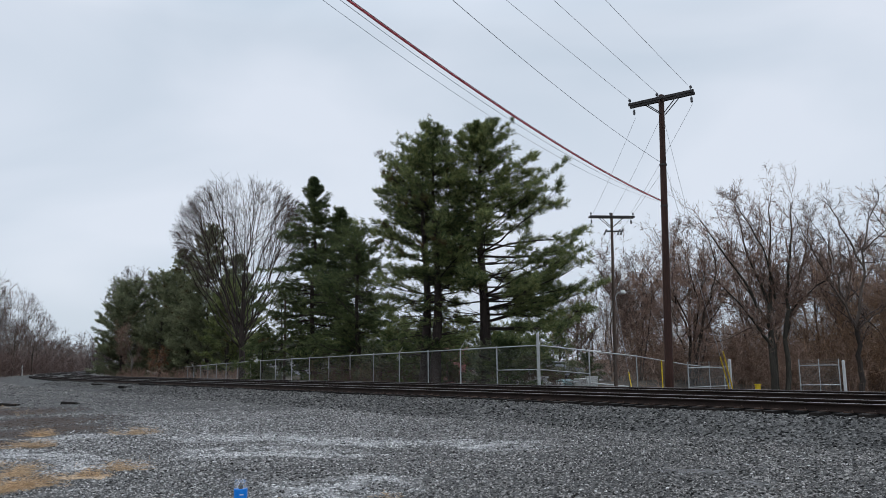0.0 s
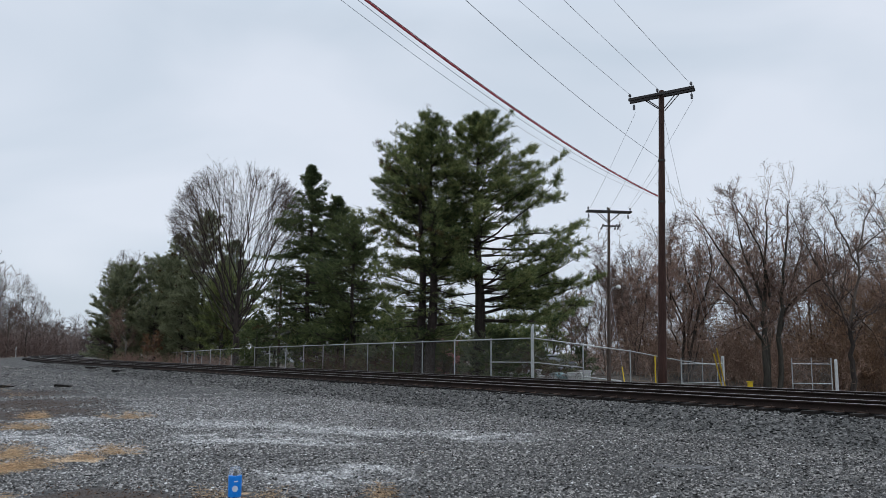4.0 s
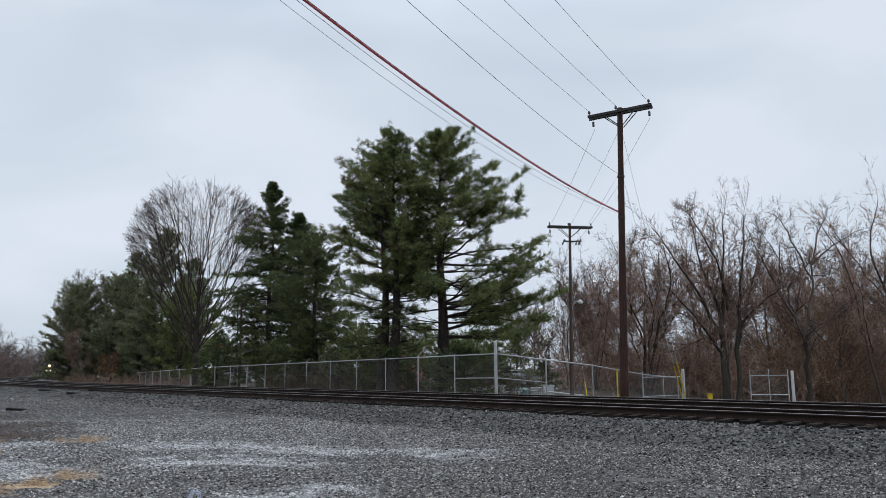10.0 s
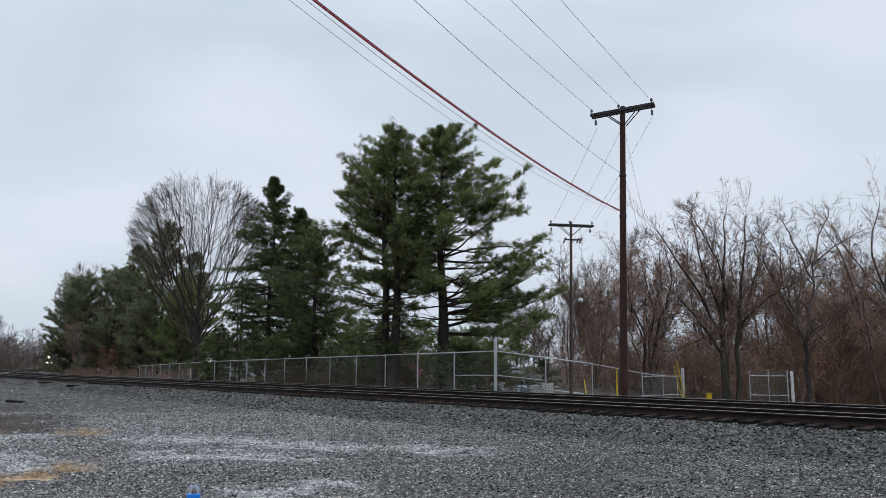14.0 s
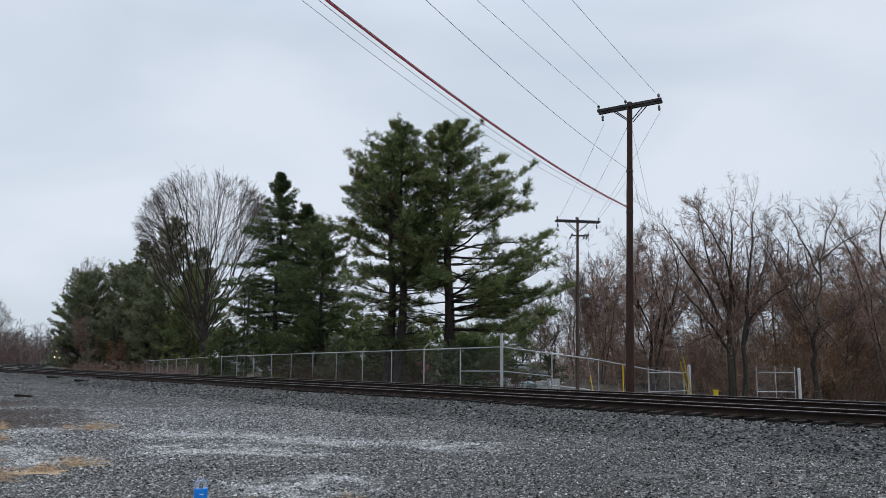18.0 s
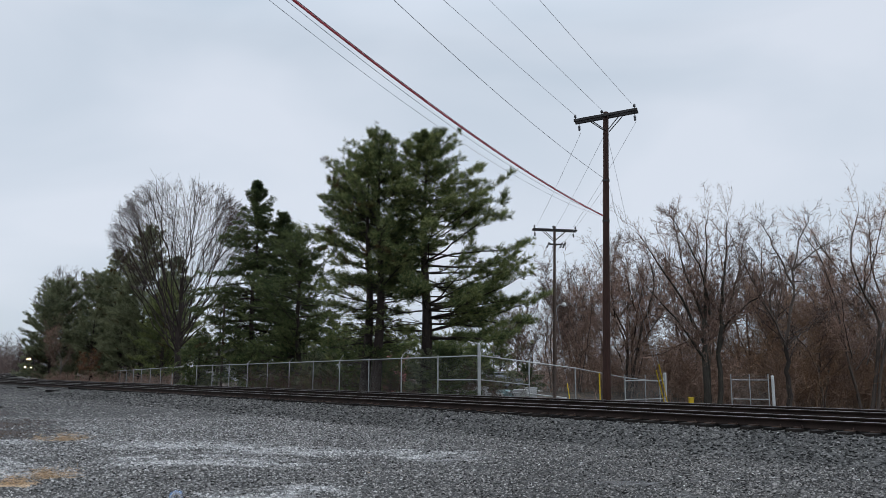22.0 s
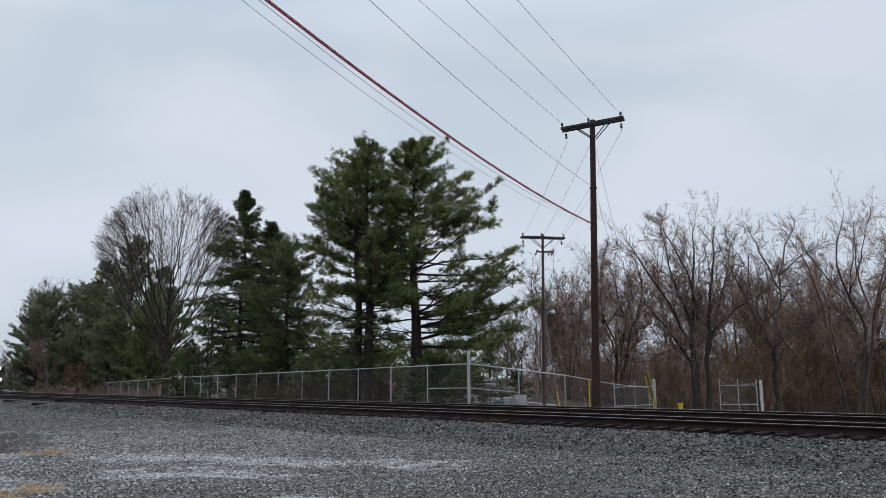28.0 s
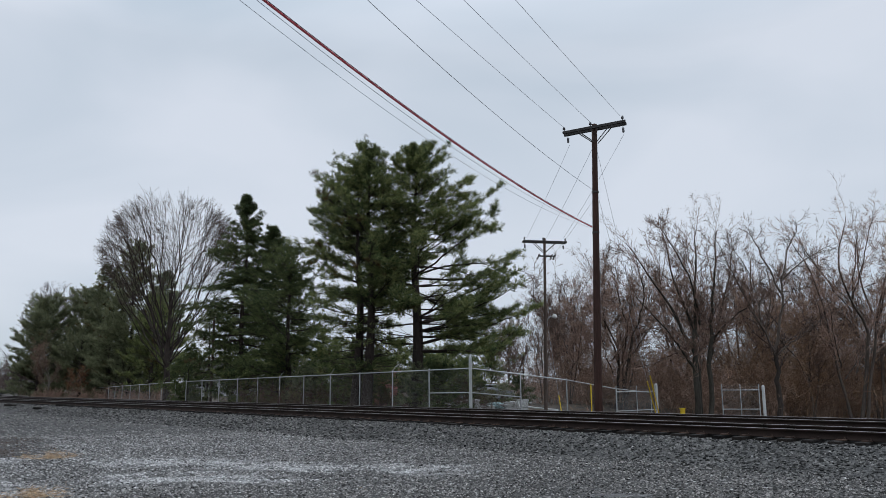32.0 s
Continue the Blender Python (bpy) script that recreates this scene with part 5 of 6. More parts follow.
def bare_woods():
    kinds = []
    for k in range(7):
        segs = limbed_tree(100 + k, forest_limbs(120 + k, 12.4, (2, 2, 3, 1, 2, 2, 3)[k], (0.3, 0.22, 0.34, 0.3, 0.26, 0.34, 0.4)[k], 0.12), (8, 7, 5), 0.0095)
        kinds.append(tree_from("bare_tree", segs, rooted(*((24.5, 62), (30, 58), (17.5, 66), (36, 60), (18.0, 74), (27, 70), (40, 70))[k], 40 * k), "leafless grey-brown tree at the edge of the wood", BARK, TWIG, "bare wood"))
    rng = random.Random(4)
    places = [(15.2, 71, 0.72), (15.5, 62, 0.72), (18.5, 60, 0.86), (20.5, 66, 0.95), (23.4, 57, 0.9), (28.5, 60, 0.92), (33.0, 63, 1.0), (38.5, 66, 1.0), (41, 58, 1.0), (46, 62, 1.05), (31, 68, 0.95), (44, 76, 1.0), (52, 72, 1.0), (20, 82, 0.85), (30.4, 54, 0.8), (12.6, 60, 0.6), (12.0, 66, 0.6), (10.4, 64, 0.6), (9.6, 71, 0.62), (14.0, 58, 0.58)]
    for k, (x, y, s) in enumerate(places):
        m = rooted(x, y, rng.uniform(0, 360)) @ Matrix.Scale(s, 4)
        copy_thing(kinds[k % 7], m).matrix_basis = m
    many = [(0.24, 0.02, ((-0.45, 0, -0.3), (-0.45, 0.1, 4.6), (-0.1, 0.2, 8.2), (0.2, 0, 13.0))),
            (0.20, 0.02, ((0.35, 0, -0.3), (0.45, -0.2, 4.8), (0.9, -0.4, 9.0), (1.5, -0.3, 12.8))),
            (0.19, 0.02, ((-0.1, 0.3, -0.3), (-0.4, 0.2, 4.2), (-2.4, 0.2, 8.4), (-4.9, -0.2, 11.9))),
            (0.12, 0.015, ((-0.5, 0, 3.4), (-2.2, -0.6, 5.6), (-4.6, -1.0, 8.2))),
            (0.13, 0.015, ((0.5, 0, 4.0), (1.9, 0.6, 7.6), (3.0, 0.8, 11.6))),
            (0.11, 0.015, ((-0.2, 0, 5.6), (-1.2, 0.9, 9.4), (-1.7, 1.2, 13.4))),
            (0.10, 0.015, ((0.0, 0, 6.4), (-0.9, -0.9, 9.6), (-3.0, -1.4, 12.8))),
            (0.09, 0.012, ((0.6, -0.2, 5.4), (2.4, -0.8, 7.2), (4.2, -1.2, 8.2)))]
    tree_from("bare_tree", limbed_tree(200, many, (12, 9, 6), 0.0075), rooted(21.4, 51), "many-stemmed leafless tree with spreading grey-green limbs", BARK_GREEN, TWIG, "bare wood", 2)
    forked = [(0.19, 0.12, ((0, 0, -0.3), (0.05, 0, 2.2), (0.0, 0, 4.5))),
              (0.12, 0.02, ((0.0, 0, 4.5), (0.75, 0, 7.6), (1.1, 0.2, 10.0), (2.5, 0.4, 13.4))),
              (0.09, 0.014, ((0.85, 0, 8.4), (0.1, 0.5, 10.6), (-0.9, 0.6, 13.0))),
              (0.09, 0.014, ((0.0, 0, 4.6), (-1.3, -0.2, 7.0), (-2.7, -0.3, 9.8), (-3.6, 0, 12.6))),
              (0.07, 0.012, ((-0.7, 0, 6.0), (-0.7, 0.8, 9.0), (-1.9, 1.0, 11.8))),
              (0.07, 0.012, ((1.0, 0.1, 9.4), (2.2, -0.5, 10.6), (4.2, -0.8, 11.8))),
              (0.06, 0.012, ((0.1, 0, 4.4), (1.4, -0.4, 5.4), (3.0, -0.7, 6.6)))]
    tree_from("sycamore", limbed_tree(210, forked, (7, 6, 4), 0.009, 0.04), rooted(26.2, 50.5), "leafless sycamore forking into crooked dark limbs", BARK, TWIG_DARK, "bare wood", 2)
    for k, (x, y, h, lean) in enumerate(((32.6, 52, 14.0, 0.3), (17.4, 57, 11.0, 0.4), (36.5, 55, 14.4, 0.28))):
        segs = limbed_tree(220 + k, forest_limbs(230 + k, h, 3, lean, 0.14), (9, 7, 5), 0.0085)
        tree_from("bare_tree", segs, rooted(x, y), "leafless tree with crooked dark upper branches", BARK, TWIG, "bare wood", 2)


def brush(name, seed, spots, count, height, mat, label, spread=2.2, thick=0.008, twigs=4):
    """A thicket of thin stems with side twigs that fork again."""
    rng = np.random.default_rng(seed)
    stems, fine = [], []
    for _ in range(count):
        x, y, s = spots[rng.integers(len(spots))]
        px, py = x + rng.normal(0, spread * s), y + rng.normal(0, spread * s)
        p = np.array([px, py, ground_at(px, py) - 0.1])
        d = np.array([rng.normal(0, 0.25), rng.normal(0, 0.25), 1.0])
        h = height * s * rng.uniform(0.45, 1.1)
        r = thick * rng.uniform(0.8, 2.0)
        m = 6
        for k in range(m):
            d = d / np.linalg.norm(d) + rng.normal(0, 0.30, 3) + np.array([0, 0, 0.08])
            q = p + d / np.linalg.norm(d) * h / m
            stems.append((p, q, r * (1 - k / (m + 1)), r * (1 - (k + 1) / (m + 1))))
            for _ in range(twigs):
                e = d + rng.normal(0, 0.9, 3)
                q2 = q + e / np.linalg.norm(e) * h * rng.uniform(0.08, 0.24)
                fine.append((q, q2, r * 0.6, r * 0.35))
                for _ in range(2):
                    e2 = e / np.linalg.norm(e) + rng.normal(0, 0.5, 3)
                    root = q + (q2 - q) * rng.uniform(0.3, 0.9)
                    fine.append((root, root + e2 * h * rng.uniform(0.03, 0.09), r * 0.4, r * 0.2))
            p = q
    pieces = [strands(*(np.array([s[i] for s in rows]) for i in range(4)), n) for rows, n in ((stems, 3), (fine, 2))]
    return tagged(new(name, joined(name, pieces, mat)), label, "brush", kind="stuff")


def left_woods():
    kinds = []
    for k in range(4):
        segs = domed_tree(300 + k, (0, 0, 8.6), ((3.8, 4.4, 3.4, 4.8)[k], 4.0, 4.2), 3.0, 0.17, 10, (6, 7, 5), 0.011, 0.45, 0.02, 0.2)
        kinds.append(tree_from("bare_tree", segs, rooted(*on_line(118 + 23 * k, -14).translation[:2], 70 * k), "leafless tree in the wood beyond the tracks", BARK, BANK_TWIG, "wood by the bend", 3))
    rng = random.Random(8)
    k = 0
    for s, off, size in [(94 + 6 * i, -9 - 4 * (i % 3), min(1.0 + 0.09 * i, 1.5 - 0.022 * i)) for i in range(30)] + [(100 + 11 * i, -21 - 5 * (i % 2), 1.4) for i in range(1, 8)]:
        p = on_line(s + rng.uniform(-3, 3), off + rng.uniform(-2, 1)).translation
        m = rooted(p.x, p.y, rng.uniform(0, 360)) @ Matrix.Scale(size * rng.uniform(0.85, 1.12), 4)
        copy_thing(kinds[k % 4], m).matrix_basis = m
        k += 1
    for x, y, size in ((-54, 150, 1.62), (-61, 156, 1.75), (-57.5, 150, 1.6), (-62.5, 158, 1.6)):
        m = rooted(x, y, rng.uniform(0, 360)) @ Matrix.Scale(size, 4)
        copy_thing(kinds[1], m).matrix_basis = m
    rim = [(*on_line(96 + 8 * k, -11).translation[:2], 1.0) for k in range(30)]
    brush("bank_brush", 21, rim, 1000, 4.8, BANK_TWIG, "reddish-brown leafless brush along the wood's edge", 3.0, 0.03)
    brush("bank_brush", 22, [(*on_line(100 + 10 * k, -20).translation[:2], 1.2) for k in range(22)], 1000, 8.5, TWIG_GREY, "grey leafless brush inside the wood", 4.0, 0.038, 3)
    brush("bank_brush", 24, [(*on_line(200 + 10 * k, -12).translation[:2], 1.0) for k in range(16)], 420, 9.0, TWIG_GREY, "grey leafless brush along the far bend", 4.0, 0.035)
    brush("far_wood", 23, [(-230 + 8 * k, 470 + 10 * (k % 2), 1.0) for k in range(12)], 420, 20.0, TWIG_GREY, "distant grey leafless woodland beyond the bend", 7.0, 0.13)


def thickets():
    brush("wood_brush", 31, [(28 + 2.5 * k, 57 + 0.6 * k, 1.0) for k in range(10)], 850, 8.4, TWIG_RED, "orange-brown leafless brush filling the wood's edge", 2.2, 0.012)
    brush("wood_brush", 36, [(22 + 2.4 * k, 55 + 0.5 * k, 0.8) for k in range(8)], 380, 5.8, BRUSH, "dark brown leafless brush under the bare trees", 2.2, 0.013)
    brush("wood_brush", 32, [(14.6 + 2.2 * k, 60 + 0.4 * k, 0.9) for k in range(8)], 620, 5.2, BRUSH, "grey-brown leafless brush under the bare trees", 2.6, 0.013)
    brush("wood_brush", 35, [(18.5 + 3.0 * k, 78 + 2 * (k % 3), 1.0) for k in range(12)], 520, 6.2, BRUSH, "grey-brown leafless brush deep in the wood", 3.2, 0.026)
    brush("fence_brush", 33, [(-7 + 1.9 * k, 49.5 - 0.3 * k, 0.8) for k in range(8)], 420, 2.6, TWIG, "thin leafless shrubs behind the fence", 1.1, 0.006)
    brush("under_brush", 37, [(-27.5 - 1.9 * k, 103 + 1.1 * k, 1.0) for k in range(11)], 320, 2.3, BRUSH, "brown leafless undergrowth at the foot of the pines", 1.3, 0.02)
    brush("far_brush", 34, [(-40 + 10 * k, 130 + 6 * (k % 3), 1.0) for k in range(20)], 320, 7.0, TWIG_GREY, "distant leafless woodland", 7.0, 0.05)


def dead_sapling():
    segs = limbed_tree(64, forest_limbs(65, 8.6, 2, 0.16, 0.07), (7, 6, 4), 0.014)
    tree_from("dead_sapling", segs, rooted(-45.0, 112.5), "thin tan leafless sapling before the dark pines", BARK_PALE, BRUSH, "", 2)


def oak_sapling():
    at = rooted(-41.0, 110.5)
    segs = bare_tree(61, 5.4, 1.2, 0.06, forks=8, levels=3, kids=4, low=0.1, wiggle=0.2, twig=0.012)
    tree = tree_from("oak_sapling", segs, at, "young oak still holding dry orange-brown leaves", BARK, TWIG, "", 1)
    tree["category"] = "sapling"
    ends = np.array([s[1] for s in segs if s[4] >= 2])
    rng = np.random.default_rng(3)
    pick = ends[rng.integers(0, len(ends), 170)]
    part("dry_leaves", blades("dry_leaves", pick, rng.normal(0, 0.5, (170, 3)), np.full(170, 0.26), 0.13, DRY_LEAF, 5, rng), DRY_LEAF, tree, "dry orange-brown leaves")


def straw_clumps():
    rng = np.random.default_rng(12)
    pts = []
    for x, y, a, c in STRAWY:
        k = int(1100 * a * c / 0.3)
        u, r = rng.random(k) * 2 * math.pi, rng.random(k) ** 0.7 * 1.15
        q = np.stack([x + np.cos(u) * r * a, y + np.sin(u) * r * c], 1)
        pts.append(q[wavy(q[:, 0], q[:, 1], 2.4, 17.0) + 0.5 * wavy(q[:, 0], q[:, 1], 6.0, 3.0) > 0.25 * rng.random(k) - 0.02])
    s = 20 + 110 * rng.random(2600)
    d = -11 - 12 * rng.random(2600) ** 1.5
    h = np.interp(s, LINE_S, LINE[:, 2])
    pts.append(np.stack([np.interp(s, LINE_S, LINE[:, 0]) + d * np.cos(h), np.interp(s, LINE_S, LINE[:, 1]) + d * np.sin(h)], 1))
    p = np.concatenate(pts)
    z = heights(p[:, 0], p[:, 1])
    far = np.hypot(p[:, 0], p[:, 1])
    where = np.column_stack([p, z])
    aim = np.column_stack([rng.normal(0, 0.6, (len(p), 2)), np.full(len(p), 0.35)])
    s = 76 + 56 * rng.random(1500)
    d = -6.6 - 4.0 * rng.random(1500)
    h = np.interp(s, LINE_S, LINE[:, 2])
    bank = np.stack([np.interp(s, LINE_S, LINE[:, 0]) + d * np.cos(h), np.interp(s, LINE_S, LINE[:, 1]) + d * np.sin(h)], 1)
    tall = blades("bank_grass", np.column_stack([bank, heights(bank[:, 0], bank[:, 1])]), np.column_stack([rng.normal(0, 0.4, (1500, 2)), np.full(1500, 0.7)]), np.full(1500, 0.5), 0.03, DRY_GRASS, 9, rng, 0.1, 0.4, 0.6)
    tagged(new("bank_grass", tall), "tall tan dry grass at the foot of the wood", "grass", kind="stuff")
    me = blades("dry_grass", where, aim, 0.055 + 0.003 * far, 0.007, DRY_GRASS, 8, rng, 0.25, 0.35, 0.9)
    tagged(new("dry_grass", me), "low tufts of dry straw-coloured grass on the gravel", "grass", kind="stuff")


def litter():
    """Dead leaves and bits of twig on the bare soil."""
    rng = np.random.default_rng(14)
    pts = []
    for x, y, a, c in SOILY:
        k = int(220 * a * c)
        u, r = rng.random(k) * 2 * math.pi, rng.random(k) ** 0.6 * 1.2
        pts.append(np.stack([x + np.cos(u) * r * a, y + np.sin(u) * r * c], 1))
    p = np.concatenate(pts)
    where = np.column_stack([p, heights(p[:, 0], p[:, 1]) + 0.005])
    aim = np.column_stack([rng.normal(0, 1.0, (len(p), 2)), np.full(len(p), 0.15)])
    me = blades("leaf_litter", where, aim, np.full(len(p), 0.035), 0.012, LITTER, 5, rng, 0.0, 0.25, 0.9)
    tagged(new("leaf_litter", me), "dark brown dead leaves and twigs lying on bare soil", "litter", kind="stuff")


# ---- small things ----
def bottle_marker():
    x, y = -1.07, 4.2
    z = ground_at(x, y) - 0.012
    b = thing("bottle_marker", pose(x, y, z), "upturned clear plastic bottle with a blue label on a steel rod", "marker")
    rod_mat = material("rusty_rod", (0.03, 0.025, 0.022), (0.09, 0.075, 0.065), 10, 80, 0.7, 0.3, 0.3, 0.002)
    clear = see_through("clear_plastic", (0.96, 0.97, 0.98), 0.2, 1.25, 0.85)
    blue = material("blue_printed_label", (0.005, 0.17, 0.64), (0.015, 0.28, 0.86), 6, 60, 0.35, 0, 0.05, 0.001)
    white = material("white_print", (0.55, 0.62, 0.75), (0.8, 0.83, 0.88), 8, 50, 0.4, 0, 0)
    part("rod", Shape().lathe([(0.009, -0.2), (0.0095, 0.3), (0.009, 0.975), (0.004, 0.985)], 8), rod_mat, b)
    top, n = 1.005, 20
    rings = [(0.0135, 0.775), (0.0135, 0.80), (0.02, 0.815), (0.031, 0.842), (0.0335, 0.86), (0.0335, 0.975)]
    shell = Shape().lathe(rings, n)
    shell.f = shell.f[:-2]
    lobes = []
    for r, h in ((0.0335, 0.975), (0.032, 0.990), (0.026, 1.0), (0.014, 1.003)):
        lobes += [(r * (1 - 0.10 * (h - 0.975) / 0.028 * (1 + math.cos(5 * 2 * math.pi * k / n)))* math.cos(2 * math.pi * k / n), r * (1 - 0.10 * (h - 0.975) / 0.028 * (1 + math.cos(5 * 2 * math.pi * k / n))) * math.sin(2 * math.pi * k / n), h - (0.006 if k % 4 == 0 and h > 0.98 else 0)) for k in range(n)]
    f = [(i * n + k, i * n + (k + 1) % n, (i + 1) * n + (k + 1) % n, (i + 1) * n + k) for i in range(3) for k in range(n)] + [tuple(range(3 * n, 4 * n))]
    shell.add(lobes, f)
    bottle = part("bottle", shell, clear, b, "clear plastic bottle", smooth=True)
    part("label_band", Shape().lathe([(0.0342, 0.852), (0.0346, 0.856), (0.0340, 0.90), (0.0346, 0.955), (0.0342, 0.958)], 24), blue, bottle, "wet blue paper label", smooth=True)
    facing = math.degrees(math.atan2(-y, -x))
    for a, h, w, t in ((8, 0.932, 0.020, 0.006), (2, 0.895, 0.030, 0.032)):
        arc = Shape()
        m = pose(0, 0, h, 0, 0, facing + a)
        k = 8
        for i in range(k + 1):
            u = (i / k - 0.5) * w / 0.0355
            tall = t * (1 if t < 0.01 else math.sqrt(max(0.04, 1 - (2 * i / k - 1) ** 2)))
            for s in (-0.5, 0.5):
                arc.v.append(tuple(m @ Vector((0.0355 * math.cos(u), 0.0355 * math.sin(u), tall * s))))
        arc.f += [(2 * i, 2 * i + 2, 2 * i + 3, 2 * i + 1) for i in range(k)]
        part("printed_mark", arc, white, bottle, "white printed shape")


def old_ties():
    """Discarded timber lying on the gravel."""
    for x, y, turn, L in ((-19.2, 51.3, 12, 1.5), (-20.8, 51.0, 25, 0.8), (-18.6, 33.5, 5, 0.9), (-16.2, 34.0, -6, 0.7), (-25.0, 57, 10, 1.2)):
        ob = thing("old_tie", pose(x, y, ground_at(x, y) + 0.05, 0, 0, turn), "broken dark wooden tie abandoned on the gravel", "timber", "discarded timber")
        part("timber", Shape().box(L, 0.16, 0.12, pose(0, 0, 0, 3, 4, 0), 0.02), TIE, ob)
        part("split_piece", Shape().box(L * 0.5, 0.07, 0.06, pose(L * 0.3, 0.15, -0.01, 10, 2, 14), 0.012), TIE, ob)


def beyond_the_fence():
    brick = material("red_brick_wall", (0.40, 0.15, 0.14), (0.62, 0.28, 0.26), 0.6, 12, 0.85, 0, 0.3, 0.01)
    roof = material("grey_shingle_roof", (0.03, 0.028, 0.026), (0.085, 0.08, 0.075), 0.8, 14, 0.9, 0, 0.3, 0.01)
    paint = material("white_car_paint", (0.62, 0.63, 0.64), (0.74, 0.75, 0.76), 1, 20, 0.3, 0, 0.02, 0.001)
    silver = material("silver_car_paint", (0.26, 0.28, 0.31), (0.38, 0.40, 0.43), 1, 20, 0.3, 0.4, 0.02, 0.001)
    dark = material("dark_glass", (0.012, 0.014, 0.017), (0.03, 0.034, 0.04), 1, 20, 0.1, 0, 0)
    rubber = material("tyre_rubber", (0.012, 0.012, 0.012), (0.035, 0.035, 0.035), 4, 40, 0.8, 0, 0.2, 0.003)
    concrete = material("pale_concrete", (0.45, 0.45, 0.44), (0.68, 0.68, 0.67), 0.8, 18, 0.85, 0, 0.2, 0.005)
    tarp = material("blue_green_tarpaulin", (0.17, 0.27, 0.28), (0.30, 0.42, 0.42), 1.5, 10, 0.5, 0, 0.3, 0.02)
    white_wall = material("pale_siding", (0.48, 0.49, 0.50), (0.66, 0.67, 0.68), 0.7, 15, 0.7, 0, 0.1, 0.005)

    def house(x, y, w, d, h, wall, label, turn=0.0, windows=3, pitch=0.28, cover=None):
        z = ground_at(x, y)
        ob = thing("house", pose(x, y, z, 0, 0, turn), label, "house", "houses beyond the fence")
        part("wall", Shape().box(w, d, h + 0.3, pose(0, 0, h / 2 - 0.15), 0.03), wall, ob)
        r = pitch * d
        roof_shape = Shape().add([(-w / 2 - 0.3, -d / 2 - 0.3, h), (w / 2 + 0.3, -d / 2 - 0.3, h), (w / 2 + 0.3, d / 2 + 0.3, h), (-w / 2 - 0.3, d / 2 + 0.3, h), (-w / 2 - 0.3, 0, h + r), (w / 2 + 0.3, 0, h + r)], [(3, 2, 1, 0), (0, 1, 5, 4), (2, 3, 4, 5), (0, 4, 3), (1, 2, 5)])
        part("roof", roof_shape, cover or roof, ob)
        for k in range(windows):
            win = part("window", Shape().box(1.1, 0.08, 1.3, pose(0, 0, 0), 0.01), WHITE_STEEL, ob, at=pose((k - 1) * w * 0.3, -d / 2 - 0.02, 1.6))
            part("pane", Shape().box(0.9, 0.04, 1.1, pose(0, -0.04, 0)), dark, win)

    house(0.35, 66, 2.3, 2.6, 2.75, brick, "small red-brick outbuilding glimpsed beyond the pines", 0, 0, 0.08, brick)
    house(-24.0, 128, 9, 7, 3.4, white_wall, "pale-sided house far beyond the trees", 20)

    pad = part("parking_pad", Shape().box(9.0, 7.0, 0.16, pose(0, 0, 0), 0.02), concrete, None, at=pose(7.4, 64.0, ground_at(7.4, 64.0) + 0.03))
    tagged(pad, "pale concrete parking pad beyond the fence", "paving", kind="structure")
    base = pad.location.z + 0.08

    def car(x, y, turn, body_mat, label):
        ob = thing("car", pose(x, y, base, 0, 0, turn), label, "car", "parked cars")
        body = Shape()
        prof = [(-2.2, 0.35), (-2.25, 0.75), (-2.05, 0.95), (-1.5, 1.0), (-0.9, 1.42), (0.75, 1.45), (1.35, 1.0), (2.05, 0.88), (2.25, 0.7), (2.2, 0.35)]
        n = len(prof)
        for yy, k in ((-0.88, 0.97), (-0.80, 1.0), (0.80, 1.0), (0.88, 0.97)):
            body.v += [(px * k, yy * (0.86 if pz > 1.1 else 1), pz * (k if pz > 0.5 else 1)) for px, pz in prof]
        body.f += [(i * n + k, i * n + (k + 1) % n, (i + 1) * n + (k + 1) % n, (i + 1) * n + k) for i in range(3) for k in range(n)]
        body.f += [tuple(range(n - 1, -1, -1)), tuple(range(3 * n, 4 * n))]
        part("body", body, body_mat, ob, smooth=False)
        part("side_window", Shape().box(1.6, 1.62, 0.30, pose(-0.05, 0, 1.2), 0.02), dark, ob)
        for wx in (-1.35, 1.35):
            for wy in (-0.8, 0.8):
                wheel = part("wheel", Shape().lathe([(0.30, -0.1), (0.33, -0.07), (0.33, 0.07), (0.30, 0.1)], 16), rubber, ob, at=pose(wx, wy, 0.33, 90, 0, 0))
                part("rim", Shape().lathe([(0.19, -0.105), (0.17, 0.105)], 12), silver, wheel)

    car(8.6, 64.0, 8, silver, "silver car parked on the concrete pad")
    x, y = 7.45, 50.6
    heap = thing("covered_boat", pose(x, y, ground_at(x, y), 0, 0, 15), "low blue-green tarpaulin cover over a stored load", "tarpaulin")
    rng = random.Random(7)
    for x, y, w, h in ((4.9, 49.4, 1.5, 0.42), (5.9, 50.2, 0.8, 0.66), (6.6, 49.2, 1.1, 0.42), (8.5, 50.4, 0.9, 0.62), (9.2, 51.0, 0.6, 0.75), (4.0, 49.9, 1.2, 0.36)):
        stack = thing("concrete_stack", rooted(x, y, rng.uniform(-15, 15)), "low stack of pale concrete slabs behind the fence", "slabs", "stacked slabs")
        for k in range(max(2, round(h / 0.13))):
            part("slab", Shape().box(w, 0.9, 0.12, pose(rng.uniform(-0.06, 0.06), 0, 0.05 + 0.13 * k, 0, 0, rng.uniform(-4, 4)), 0.012), concrete, stack)
    part("cover", Shape().lathe([(0.62, -0.1), (0.64, 0.25), (0.58, 0.42), (0.34, 0.5), (0.1, 0.52)], 9), tarp, heap)
    x, y = 17.9, 46.0
